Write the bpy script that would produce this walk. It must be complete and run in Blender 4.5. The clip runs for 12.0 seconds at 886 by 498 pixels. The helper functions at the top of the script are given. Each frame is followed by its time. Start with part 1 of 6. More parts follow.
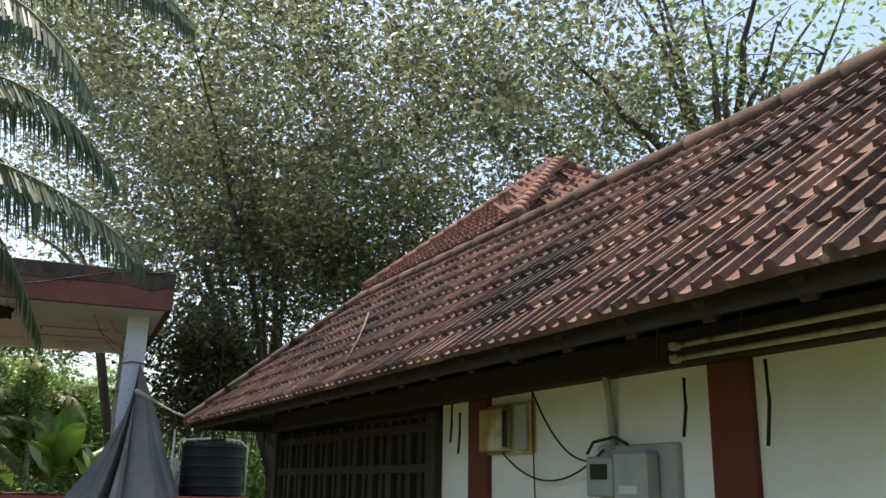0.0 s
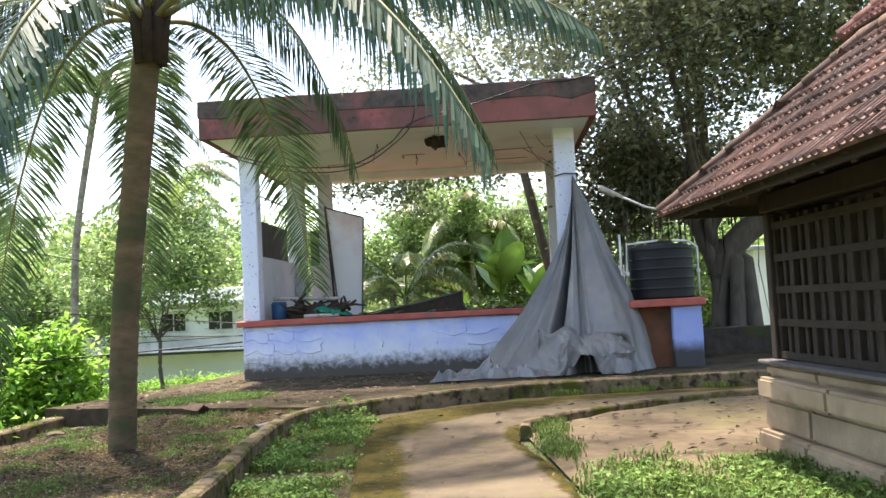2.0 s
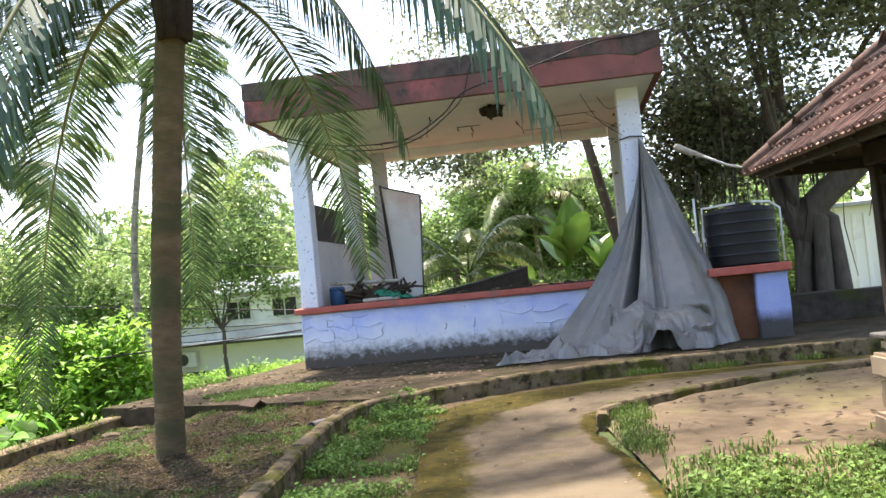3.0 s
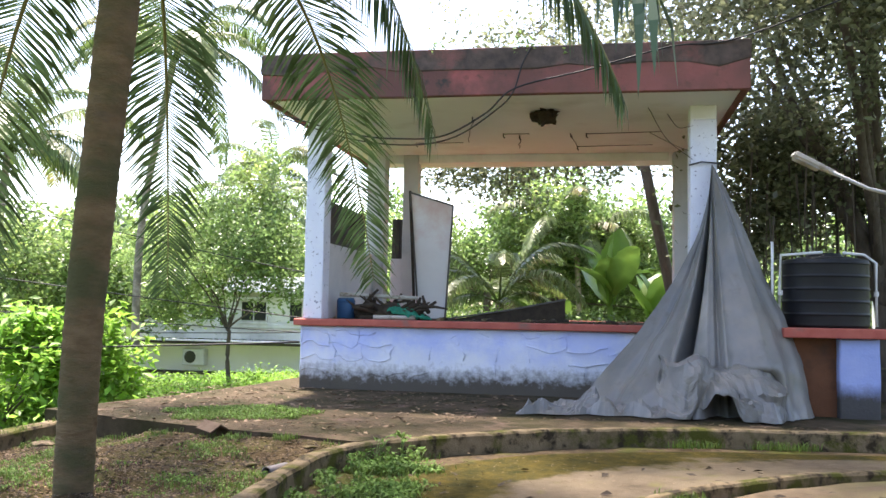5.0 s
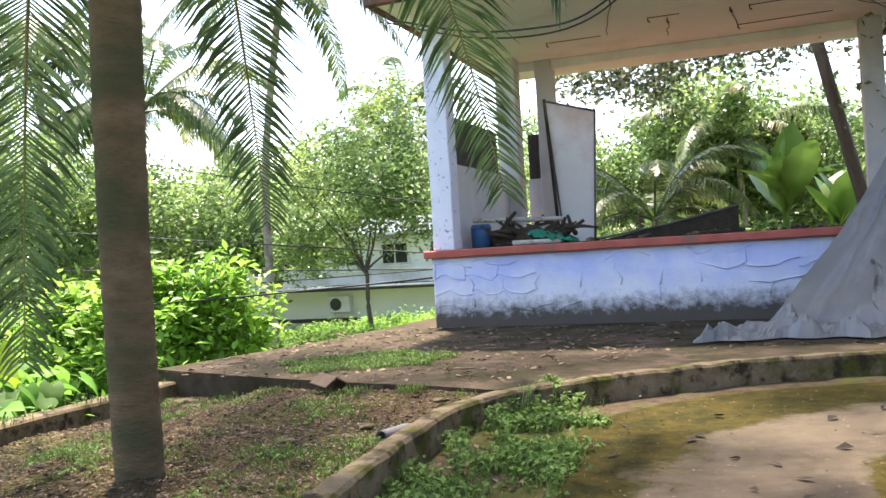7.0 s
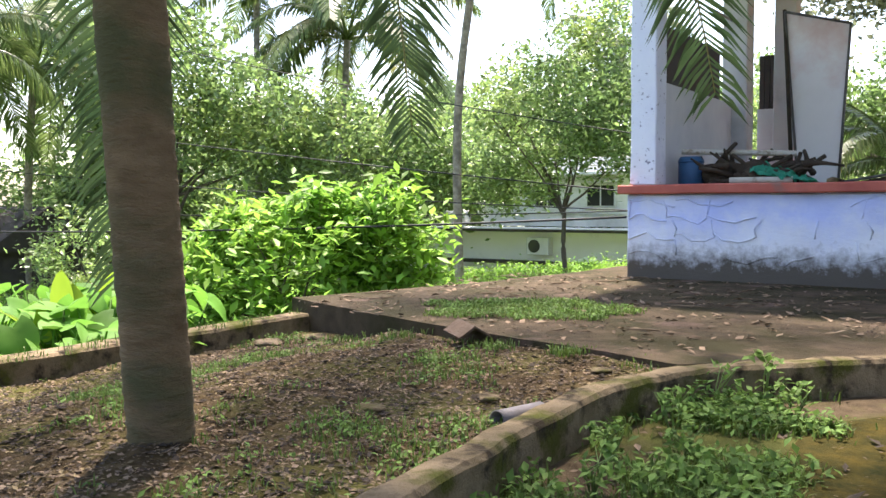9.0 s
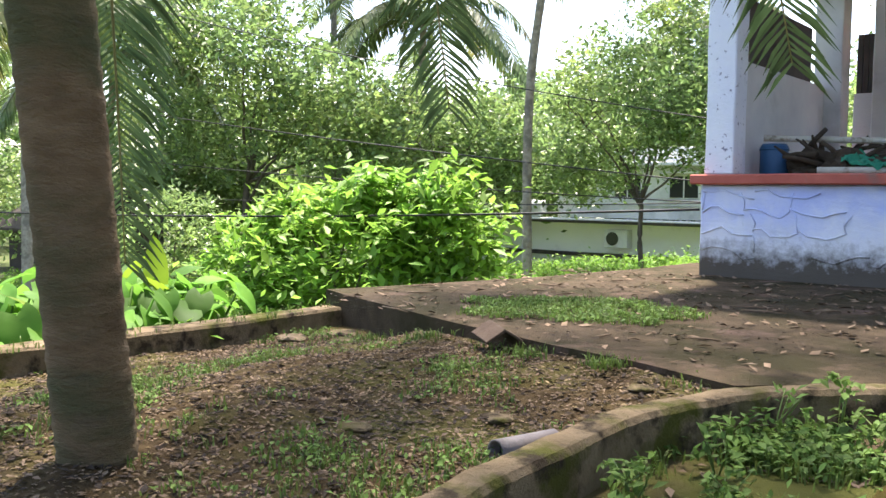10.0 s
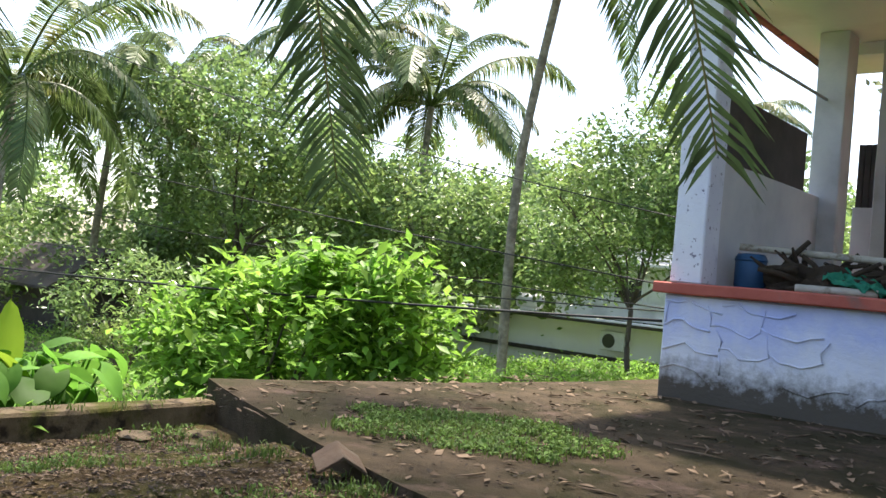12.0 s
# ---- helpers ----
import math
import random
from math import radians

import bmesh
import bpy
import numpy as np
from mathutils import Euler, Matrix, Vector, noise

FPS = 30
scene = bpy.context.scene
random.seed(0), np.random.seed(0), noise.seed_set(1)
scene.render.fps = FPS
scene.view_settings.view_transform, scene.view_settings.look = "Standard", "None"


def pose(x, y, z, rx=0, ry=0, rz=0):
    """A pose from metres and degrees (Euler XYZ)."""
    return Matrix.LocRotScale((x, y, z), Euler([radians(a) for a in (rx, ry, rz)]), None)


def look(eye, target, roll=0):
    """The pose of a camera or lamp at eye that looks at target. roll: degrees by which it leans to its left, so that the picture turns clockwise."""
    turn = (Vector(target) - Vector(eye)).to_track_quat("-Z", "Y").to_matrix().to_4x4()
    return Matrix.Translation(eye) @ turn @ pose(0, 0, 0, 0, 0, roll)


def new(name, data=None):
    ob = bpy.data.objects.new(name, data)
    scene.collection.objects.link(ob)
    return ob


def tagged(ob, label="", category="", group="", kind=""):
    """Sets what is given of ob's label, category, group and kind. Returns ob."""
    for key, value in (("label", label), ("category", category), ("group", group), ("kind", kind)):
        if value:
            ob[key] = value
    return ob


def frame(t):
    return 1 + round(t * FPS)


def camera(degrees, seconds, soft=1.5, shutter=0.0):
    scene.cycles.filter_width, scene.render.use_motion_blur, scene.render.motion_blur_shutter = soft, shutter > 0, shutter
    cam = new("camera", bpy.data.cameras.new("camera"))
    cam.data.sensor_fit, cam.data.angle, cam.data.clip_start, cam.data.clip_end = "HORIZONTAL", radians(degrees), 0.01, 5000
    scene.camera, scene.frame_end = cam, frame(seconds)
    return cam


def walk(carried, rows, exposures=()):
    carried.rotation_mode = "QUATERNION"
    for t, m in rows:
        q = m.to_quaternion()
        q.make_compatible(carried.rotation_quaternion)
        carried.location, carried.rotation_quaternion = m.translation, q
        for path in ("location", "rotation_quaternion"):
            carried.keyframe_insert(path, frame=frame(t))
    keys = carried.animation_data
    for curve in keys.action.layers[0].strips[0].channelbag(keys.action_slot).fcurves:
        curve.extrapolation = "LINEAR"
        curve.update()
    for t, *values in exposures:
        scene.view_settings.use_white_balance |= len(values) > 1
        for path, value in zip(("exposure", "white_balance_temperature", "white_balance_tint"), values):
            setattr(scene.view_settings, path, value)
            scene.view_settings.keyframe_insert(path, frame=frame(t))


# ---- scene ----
cam = camera(53.8, 12.0)

PATH = [
    (0, (5.773, -19.229, 1.458), (6.512, -17.448, 1.988), 1.0),
    (0.5, (5.7, -18.819, 1.461), (6.185, -16.911, 1.818), -1.3),
    (1, (5.65, -18.48, 1.395), (5.9, -16.512, 1.645), -2.5),
    (1.5, (5.444, -18.275, 1.326), (5.503, -16.283, 1.504), -2.6),
    (2, (5.247, -17.894, 1.307), (5.135, -15.901, 1.438), -2.9),
    (2.5, (5.169, -17.398, 1.319), (4.954, -15.412, 1.418), -4.6),
    (3, (5.237, -17.021, 1.374), (4.976, -15.039, 1.46), -5.5),
    (4.8, (5.117, -14.955, 1.361), (4.722, -12.997, 1.463), 0.8),
    (5, (5.116, -14.729, 1.396), (4.769, -12.764, 1.535), 1.1),
    (5.5, (5.063, -14.318, 1.381), (4.874, -12.332, 1.524), 0.4),
    (6, (5.018, -13.78, 1.316), (4.843, -11.789, 1.377), -1.3),
    (6.5, (4.899, -13.308, 1.264), (4.549, -11.339, 1.263), -2.4),
    (7, (4.756, -12.792, 1.201), (4.084, -10.908, 1.204), -3.5),
    (7.5, (4.593, -12.26, 1.147), (3.622, -10.512, 1.185), -3.0),
    (9.3, (4.298, -10.622, 0.979), (3.174, -8.973, 0.856), -0.2),
    (9.5, (4.262, -10.453, 0.993), (3.116, -8.819, 0.863), -0.1),
    (10, (4.235, -10.035, 0.961), (2.972, -8.489, 0.83), 0.6),
    (10.5, (4.196, -9.653, 0.943), (2.848, -8.178, 0.851), 2.4),
    (11, (4.173, -9.239, 0.962), (2.813, -7.772, 0.968), 4.3),
    (11.5, (4.231, -8.915, 1.016), (2.86, -7.459, 1.065), 5.9),
    (12, (4.243, -8.551, 1.046), (2.936, -7.039, 1.106), 5.3),
]
walk(cam, [(t, look(eye, target, roll)) for t, eye, target, roll in PATH],
     [(0, 1.1, 7000, 12), (0.5, 1.9, 7000, 12), (1.0, 2.2, 7000, 12), (1.5, 2.2, 7000, 14), (2.5, 2.22, 7000, 16), (6.5, 2.32, 6900, 18), (9.5, 2.1, 6900, 17), (10.5, 2.05, 6800, 16), (12, 1.65, 6900, 13)])

# ---- world and light ----
world = bpy.data.worlds.new("sky")
scene.world = world
world.use_nodes = True
wn = world.node_tree
sky = wn.nodes.new("ShaderNodeTexSky")
sky.sky_type, sky.sun_disc = "NISHITA", False
SUN_EL, SUN_AZ = radians(68), radians(-30)          # azimuth from +y towards +x
sky.sun_elevation, sky.sun_rotation = SUN_EL, SUN_AZ
sky.air_density, sky.dust_density, sky.ozone_density = 1.0, 2.0, 1.0
wn.links.new(sky.outputs[0], wn.nodes["Background"].inputs[0])
wn.nodes["Background"].inputs[1].default_value = 0.15
sun = new("sun", bpy.data.lights.new("sun", "SUN"))
sun.data.energy, sun.data.angle, sun.data.color = 4.2, radians(2.5), (1.0, 0.95, 0.88)
sd = Vector((math.sin(SUN_AZ) * math.cos(SUN_EL), math.cos(SUN_AZ) * math.cos(SUN_EL), math.sin(SUN_EL)))
sun.matrix_world = look(sd * 60, (0, 0, 0))

# ---- materials ----
def mat(name, c1, c2, scale=3.0, rough=0.85, bump=0.3, bscale=35.0, c3=None, s3=0.7, lo=0.5, hi=0.62, vary=0.0,
        metal=0.0, spec=0.3, translucent=None, island=False, coords="world", stretch=(1, 1, 1), c4=None, s4=9.0, lo4=0.6, hi4=0.7):
    """Two colours mixed by noise, up to two kinds of stain, fine relief."""
    m = bpy.data.materials.new(name)
    m.use_nodes = True
    nt = m.node_tree
    N, L = nt.nodes.new, nt.links.new
    b = nt.nodes["Principled BSDF"]
    if coords == "world":
        pos = N("ShaderNodeNewGeometry").outputs["Position"]
    else:
        pos = N("ShaderNodeTexCoord").outputs["Object"]
    mp = N("ShaderNodeMapping")
    mp.inputs["Scale"].default_value = stretch
    L(pos, mp.inputs[0])
    pos = mp.outputs[0]

    def nz(sc, detail=6.0, ro=0.6):
        n = N("ShaderNodeTexNoise")
        n.inputs["Scale"].default_value, n.inputs["Detail"].default_value, n.inputs["Roughness"].default_value = sc, detail, ro
        L(pos, n.inputs["Vector"])
        return n.outputs["Fac"]

    def ramp(src, a, z):
        r = N("ShaderNodeMapRange")
        r.inputs[1].default_value, r.inputs[2].default_value = a, z
        L(src, r.inputs[0])
        return r.outputs[0]

    def mix(fac, a, c):
        x = N("ShaderNodeMix")
        x.data_type = "RGBA"
        for sock, val in ((x.inputs[0], fac), (x.inputs[6], a), (x.inputs[7], c)):
            if isinstance(val, (tuple, float)):
                sock.default_value = (*val, 1) if isinstance(val, tuple) else val
            else:
                L(val, sock)
        return x.outputs[2]
    col = mix(ramp(nz(scale), 0.3, 0.7), c1, c2)
    if c3:
        col = mix(ramp(nz(s3), lo, hi), col, c3)
    if c4:
        col = mix(ramp(nz(s4), lo4, hi4), col, c4)
    if vary:
        rnd = N("ShaderNodeNewGeometry").outputs["Random Per Island"] if island else N("ShaderNodeObjectInfo").outputs["Random"]
        h = N("ShaderNodeHueSaturation")
        h.inputs["Value"].default_value = 1
        L(ramp2(N, L, rnd, 1 - vary, 1 + vary), h.inputs["Value"])
        L(col, h.inputs["Color"])
        col = h.outputs[0]
    L(col, b.inputs["Base Color"])
    b.inputs["Roughness"].default_value, b.inputs["Metallic"].default_value = rough, metal
    b.inputs["Specular IOR Level"].default_value = spec
    if bump:
        bp = N("ShaderNodeBump")
        bp.inputs["Strength"].default_value, bp.inputs["Distance"].default_value = bump, 0.02
        L(nz(bscale, 5.0, 0.7), bp.inputs["Height"])
        L(bp.outputs[0], b.inputs["Normal"])
    if translucent:
        t = N("ShaderNodeBsdfTranslucent")
        L(col, t.inputs[0])
        ms = N("ShaderNodeMixShader")
        ms.inputs[0].default_value = translucent
        L(b.outputs[0], ms.inputs[1])
        L(t.outputs[0], ms.inputs[2])
        L(ms.outputs[0], nt.nodes["Material Output"].inputs[0])
    return m


def ramp2(N, L, src, a, z):
    r = N("ShaderNodeMapRange")
    r.inputs[3].default_value, r.inputs[4].default_value = a, z
    L(src, r.inputs[0])
    return r.outputs[0]


def low_dirt(m, z0, z1, colour, amount=1.0, wob=0.35, nscale=2.2, axis=2):
    """Splashed and grown dirt at the foot of a wall, with a ragged upper edge between z0 and z1."""
    nt = m.node_tree
    N, L = nt.nodes.new, nt.links.new
    b = nt.nodes["Principled BSDF"]
    src = b.inputs["Base Color"].links[0].from_socket
    g = N("ShaderNodeNewGeometry")
    sx = N("ShaderNodeSeparateXYZ")
    L(g.outputs["Position"], sx.inputs[0])
    n = N("ShaderNodeTexNoise")
    n.inputs["Scale"].default_value, n.inputs["Detail"].default_value = nscale, 8
    n.inputs["Roughness"].default_value = 0.7
    L(g.outputs["Position"], n.inputs["Vector"])
    ma = N("ShaderNodeMath")
    ma.operation = "MULTIPLY_ADD"
    L(n.outputs["Fac"], ma.inputs[0])
    ma.inputs[1].default_value = -2 * wob
    L(sx.outputs[axis], ma.inputs[2])
    r = N("ShaderNodeMapRange")
    r.inputs[1].default_value, r.inputs[2].default_value = z1 - wob, z0 - wob
    r.inputs[4].default_value = amount
    L(ma.outputs[0], r.inputs[0])
    x = N("ShaderNodeMix")
    x.data_type = "RGBA"
    L(r.outputs[0], x.inputs[0])
    L(src, x.inputs[6])
    x.inputs[7].default_value = (*colour, 1)
    L(x.outputs[2], b.inputs["Base Color"])
    return m


M = {}
M["plinth_paint"] = low_dirt(low_dirt(mat("blue_limewash", (0.40, 0.47, 0.80), (0.54, 0.60, 0.87), 1.3, 0.9, 0.5, 14, c3=(0.70, 0.73, 0.84), s3=1.1, lo=0.45, hi=0.7),
                                      0.35, 0.85, (0.72, 0.73, 0.77), 0.9, 0.25), 0.16, 0.46, (0.07, 0.056, 0.038), 0.96, 0.34, 6.5)
M["pillar_paint"] = mat("bluish_white_limewash", (0.66, 0.68, 0.80), (0.76, 0.78, 0.86), 2.0, 0.9, 0.5, 18, c3=(0.5, 0.52, 0.62), s3=2.2, lo=0.6, hi=0.75, c4=(0.22, 0.22, 0.3), s4=17, lo4=0.62, hi4=0.67)
M["stage_wall"] = mat("grey_lime_plaster", (0.50, 0.50, 0.54), (0.62, 0.61, 0.62), 1.6, 0.9, 0.3, 20, c3=(0.38, 0.37, 0.38), s3=1.2, lo=0.55, hi=0.75)
M["ledge_red"] = mat("red_oxide_ledge", (0.36, 0.085, 0.065), (0.47, 0.13, 0.095), 4, 0.75, 0.3, 25, c3=(0.25, 0.12, 0.10), s3=3, lo=0.6, hi=0.72)
M["ceiling"] = mat("cream_ceiling_wash", (0.76, 0.775, 0.775), (0.83, 0.84, 0.85), 0.9, 0.9, 0.15, 12, c3=(0.55, 0.54, 0.51), s3=0.6, lo=0.56, hi=0.8)
M["fascia"] = mat("red_fascia_paint", (0.42, 0.095, 0.09), (0.50, 0.15, 0.14), 2.5, 0.85, 0.4, 20, c3=(0.13, 0.06, 0.052), s3=0.45, lo=0.38, hi=0.52, c4=(0.05, 0.045, 0.04), s4=3.5, lo4=0.56, hi4=0.66)
M["mould"] = mat("black_mould_concrete", (0.05, 0.04, 0.036), (0.12, 0.085, 0.072), 5, 0.95, 0.6, 20, c3=(0.22, 0.09, 0.08), s3=1.5, lo=0.52, hi=0.68)
M["concrete"] = mat("weathered_concrete", (0.055, 0.042, 0.026), (0.104, 0.078, 0.05), 4.0, 0.95, 1.0, 60, c3=(0.042, 0.038, 0.018), s3=1.3, lo=0.44, hi=0.6, c4=(0.17, 0.115, 0.09), s4=1.6, lo4=0.58, hi4=0.72, spec=0.1)
M["path"] = mat("damp_concrete_path", (0.078, 0.061, 0.04), (0.135, 0.106, 0.072), 4.5, 0.95, 0.8, 55, c3=(0.15, 0.12, 0.078), s3=0.6, lo=0.48, hi=0.66, c4=(0.13, 0.12, 0.04), s4=1.1, lo4=0.58, hi4=0.70, spec=0.1)
M["moss"] = mat("yellow_green_moss", (0.17, 0.14, 0.02), (0.10, 0.11, 0.02), 3, 0.95, 0.8, 50, c3=(0.22, 0.15, 0.05), s3=1.5, lo=0.5, hi=0.65)
M["black_damp"] = mat("damp_blackened_masonry", (0.03, 0.026, 0.022), (0.075, 0.062, 0.05), 5, 0.95, 0.6, 20, c3=(0.05, 0.055, 0.02), s3=1.5, lo=0.52, hi=0.66)
M["kerb"] = mat("mossy_kerb", (0.25, 0.19, 0.12), (0.115, 0.09, 0.052), 4.5, 0.95, 1.0, 40, c3=(0.075, 0.078, 0.018), s3=2.4, lo=0.5, hi=0.6, c4=(0.042, 0.033, 0.022), s4=6, lo4=0.52, hi4=0.64, spec=0.1)
M["soil"] = mat("dark_leaf_litter_soil", (0.034, 0.023, 0.011), (0.108, 0.076, 0.037), 9, 1.0, 1.0, 60, c3=(0.085, 0.085, 0.022), s3=1.2, lo=0.46, hi=0.66, c4=(0.18, 0.145, 0.10), s4=22, lo4=0.6, hi4=0.7, spec=0.1)
M["verge"] = mat("weedy_brown_verge", (0.06, 0.043, 0.025), (0.125, 0.092, 0.056), 9, 1.0, 1.0, 60, c3=(0.09, 0.095, 0.025), s3=1.3, lo=0.48, hi=0.62, spec=0.1)
M["dry_soil"] = mat("sandy_bare_soil", (0.17, 0.128, 0.084), (0.105, 0.08, 0.05), 5, 1.0, 0.7, 45, c3=(0.17, 0.15, 0.07), s3=0.7, lo=0.5, hi=0.66, spec=0.1)
M["ground"] = mat("overgrown_ground", (0.05, 0.07, 0.02), (0.09, 0.12, 0.035), 1.2, 1.0, 0.8, 20, c3=(0.10, 0.08, 0.05), s3=0.3, lo=0.55, hi=0.7)
M["trunk"] = mat("palm_bark", (0.12, 0.08, 0.042), (0.23, 0.162, 0.094), 3.2, 0.95, 1.0, 12, c3=(0.085, 0.085, 0.04), s3=0.9, lo=0.46, hi=0.62, stretch=(1.2, 1.2, 2.8), c4=(0.085, 0.07, 0.05), s4=1.6, lo4=0.56, hi4=0.72)
M["pale_trunk"] = mat("pale_patched_palm_bark", (0.20, 0.165, 0.12), (0.38, 0.34, 0.28), 11, 0.95, 0.7, 30, c3=(0.17, 0.15, 0.12), s3=4, lo=0.5, hi=0.62)
M["bark"] = mat("grey_brown_bark", (0.075, 0.06, 0.045), (0.14, 0.115, 0.09), 5, 0.95, 1.0, 22, stretch=(1.6, 1.6, 0.5))
M["tile"] = mat("weathered_clay_tile", (0.095, 0.058, 0.046), (0.21, 0.12, 0.09), 9, 0.8, 0.5, 60, c3=(0.07, 0.054, 0.046), s3=1.1, lo=0.45, hi=0.65, vary=0.45, c4=(0.36, 0.27, 0.22), s4=14, lo4=0.62, hi4=0.72, spec=0.12)
M["tile_far"] = mat("weathered_clay_tiles_joined", (0.095, 0.058, 0.046), (0.21, 0.12, 0.09), 9, 0.8, 0.5, 60, c3=(0.07, 0.054, 0.046), s3=1.1, lo=0.45, hi=0.65, vary=0.45, island=True, c4=(0.36, 0.27, 0.22), s4=14, lo4=0.62, hi4=0.72, spec=0.12)
M["tile_red"] = mat("newer_red_clay_tile", (0.21, 0.095, 0.07), (0.15, 0.075, 0.058), 6, 0.85, 0.4, 50, vary=0.2, island=True)
M["dark_wood"] = mat("dark_oiled_timber", (0.028, 0.020, 0.015), (0.05, 0.036, 0.026), 8, 0.7, 0.4, 40, stretch=(4, 1, 1))
M["grey_wood"] = mat("weathered_grey_timber", (0.09, 0.085, 0.08), (0.15, 0.14, 0.13), 8, 0.9, 0.5, 40)
M["maroon"] = mat("maroon_wall_paint", (0.115, 0.03, 0.022), (0.16, 0.045, 0.034), 3, 0.8, 0.25, 20)
M["white_wall"] = mat("white_distemper", (0.70, 0.71, 0.68), (0.78, 0.78, 0.75), 1.2, 0.9, 0.2, 18, c3=(0.62, 0.62, 0.58), s3=0.9, lo=0.55, hi=0.72)
M["plinth_stone"] = mat("dressed_laterite_plinth", (0.30, 0.225, 0.145), (0.39, 0.305, 0.205), 3, 0.9, 0.5, 30, c3=(0.22, 0.165, 0.105), s3=1.6, lo=0.5, hi=0.68, vary=0.08)
M["tarp"] = mat("grey_tarpaulin", (0.14, 0.141, 0.14), (0.19, 0.187, 0.18), 2, 0.34, 0.12, 60, c3=(0.215, 0.195, 0.17), s3=0.9, lo=0.48, hi=0.66, spec=0.5, c4=(0.13, 0.12, 0.105), s4=3.2, lo4=0.6, hi4=0.74)
M["black_plastic"] = mat("black_polyethylene", (0.010, 0.011, 0.013), (0.016, 0.017, 0.019), 3, 0.5, 0.1, 30, spec=0.28)
M["lamp_paint"] = mat("dusty_cream_enamel", (0.36, 0.34, 0.29), (0.46, 0.44, 0.38), 14, 0.6, 0.2, 40, c3=(0.2, 0.17, 0.12), s3=9, lo=0.54, hi=0.66)
M["pvc"] = mat("grey_white_pvc", (0.55, 0.55, 0.54), (0.65, 0.65, 0.63), 5, 0.5, 0.05, 40)
M["terracotta"] = mat("brown_rendered_brick", (0.125, 0.052, 0.026), (0.17, 0.075, 0.04), 3, 0.9, 0.5, 25, c3=(0.075, 0.04, 0.025), s3=1.6, lo=0.5, hi=0.66)
M["blue_block"] = low_dirt(mat("blue_limewash_pier", (0.26, 0.34, 0.68), (0.36, 0.43, 0.72), 2, 0.9, 0.5, 16), 0.25, 0.5, (0.06, 0.055, 0.04), 0.95, 0.2, 3)
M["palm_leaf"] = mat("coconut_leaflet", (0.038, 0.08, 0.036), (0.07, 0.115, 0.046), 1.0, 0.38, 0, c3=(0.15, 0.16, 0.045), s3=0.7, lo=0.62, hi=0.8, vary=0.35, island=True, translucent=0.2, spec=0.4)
# far fronds: the leaflet again, with sunlight put into a brighter colour
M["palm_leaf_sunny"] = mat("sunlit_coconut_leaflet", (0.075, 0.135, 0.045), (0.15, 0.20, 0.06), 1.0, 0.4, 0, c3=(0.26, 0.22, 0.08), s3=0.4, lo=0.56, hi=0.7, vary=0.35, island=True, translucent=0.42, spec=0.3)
M["rachis"] = mat("palm_midrib", (0.16, 0.17, 0.07), (0.22, 0.20, 0.09), 3, 0.6, 0.1, 30)
M["leaf_dark"] = mat("dark_tree_leaves", (0.13, 0.15, 0.085), (0.20, 0.22, 0.125), 0.6, 0.26, 0, vary=0.5, island=True, translucent=0.55, spec=0.6)
# c3 here paints sunlit clumps into the foliage as yellow-green patches
M["leaf_mid"] = mat("mid_green_leaves", (0.13, 0.22, 0.075), (0.22, 0.32, 0.10), 0.5, 0.3, 0, c3=(0.29, 0.38, 0.11), s3=0.45, lo=0.52, hi=0.66, vary=0.5, island=True, translucent=0.5, spec=0.4)
M["leaf_bright"] = mat("bright_shrub_leaves", (0.14, 0.31, 0.045), (0.25, 0.42, 0.065), 0.8, 0.5, 0, vary=0.5, island=True, translucent=0.5, spec=0.25)
M["banana"] = mat("banana_leaf", (0.14, 0.27, 0.045), (0.21, 0.36, 0.06), 1.5, 0.4, 0, vary=0.25, translucent=0.45, spec=0.5)
M["taro"] = mat("taro_leaf", (0.075, 0.20, 0.028), (0.14, 0.30, 0.042), 1.5, 0.6, 0, vary=0.5, translucent=0.5, spec=0.2)
M["young_leaf"] = mat("young_yellow_green_leaf", (0.20, 0.32, 0.025), (0.26, 0.38, 0.04), 1.5, 0.5, 0, vary=0.2, translucent=0.55, spec=0.3)
M["weed"] = mat("dull_weed_leaves", (0.085, 0.165, 0.04), (0.16, 0.26, 0.06), 1.5, 0.65, 0, vary=0.45, island=True, translucent=0.35, spec=0.15)
M["straw"] = mat("straw_and_chips", (0.13, 0.10, 0.05), (0.24, 0.185, 0.105), 6, 0.95, 0, vary=0.5, island=True, spec=0.1)
M["ridge"] = mat("dark_ridge_tile", (0.065, 0.046, 0.038), (0.13, 0.085, 0.066), 7, 0.9, 0.5, 50, vary=0.3, spec=0.12)
M["grass"] = mat("grass_blades", (0.075, 0.13, 0.025), (0.14, 0.20, 0.045), 1.0, 0.6, 0, vary=0.35, island=True, translucent=0.35)
M["litter"] = mat("dry_fallen_leaves", (0.10, 0.066, 0.04), (0.22, 0.16, 0.105), 5, 0.9, 0, vary=0.5, island=True)
M["cream_board"] = mat("pale_peeling_board", (0.72, 0.69, 0.66), (0.80, 0.77, 0.74), 1.2, 0.8, 0.15, 25, c3=(0.66, 0.50, 0.46), s3=0.8, lo=0.52, hi=0.66)
M["brown_sheet"] = mat("dark_brown_sheet", (0.045, 0.036, 0.034), (0.075, 0.06, 0.055), 3, 0.7, 0.2, 20)
M["building"] = mat("far_white_render", (0.78, 0.77, 0.75), (0.84, 0.83, 0.81), 0.5, 0.9, 0.1, 10, c3=(0.42, 0.42, 0.40), s3=0.35, lo=0.55, hi=0.7)
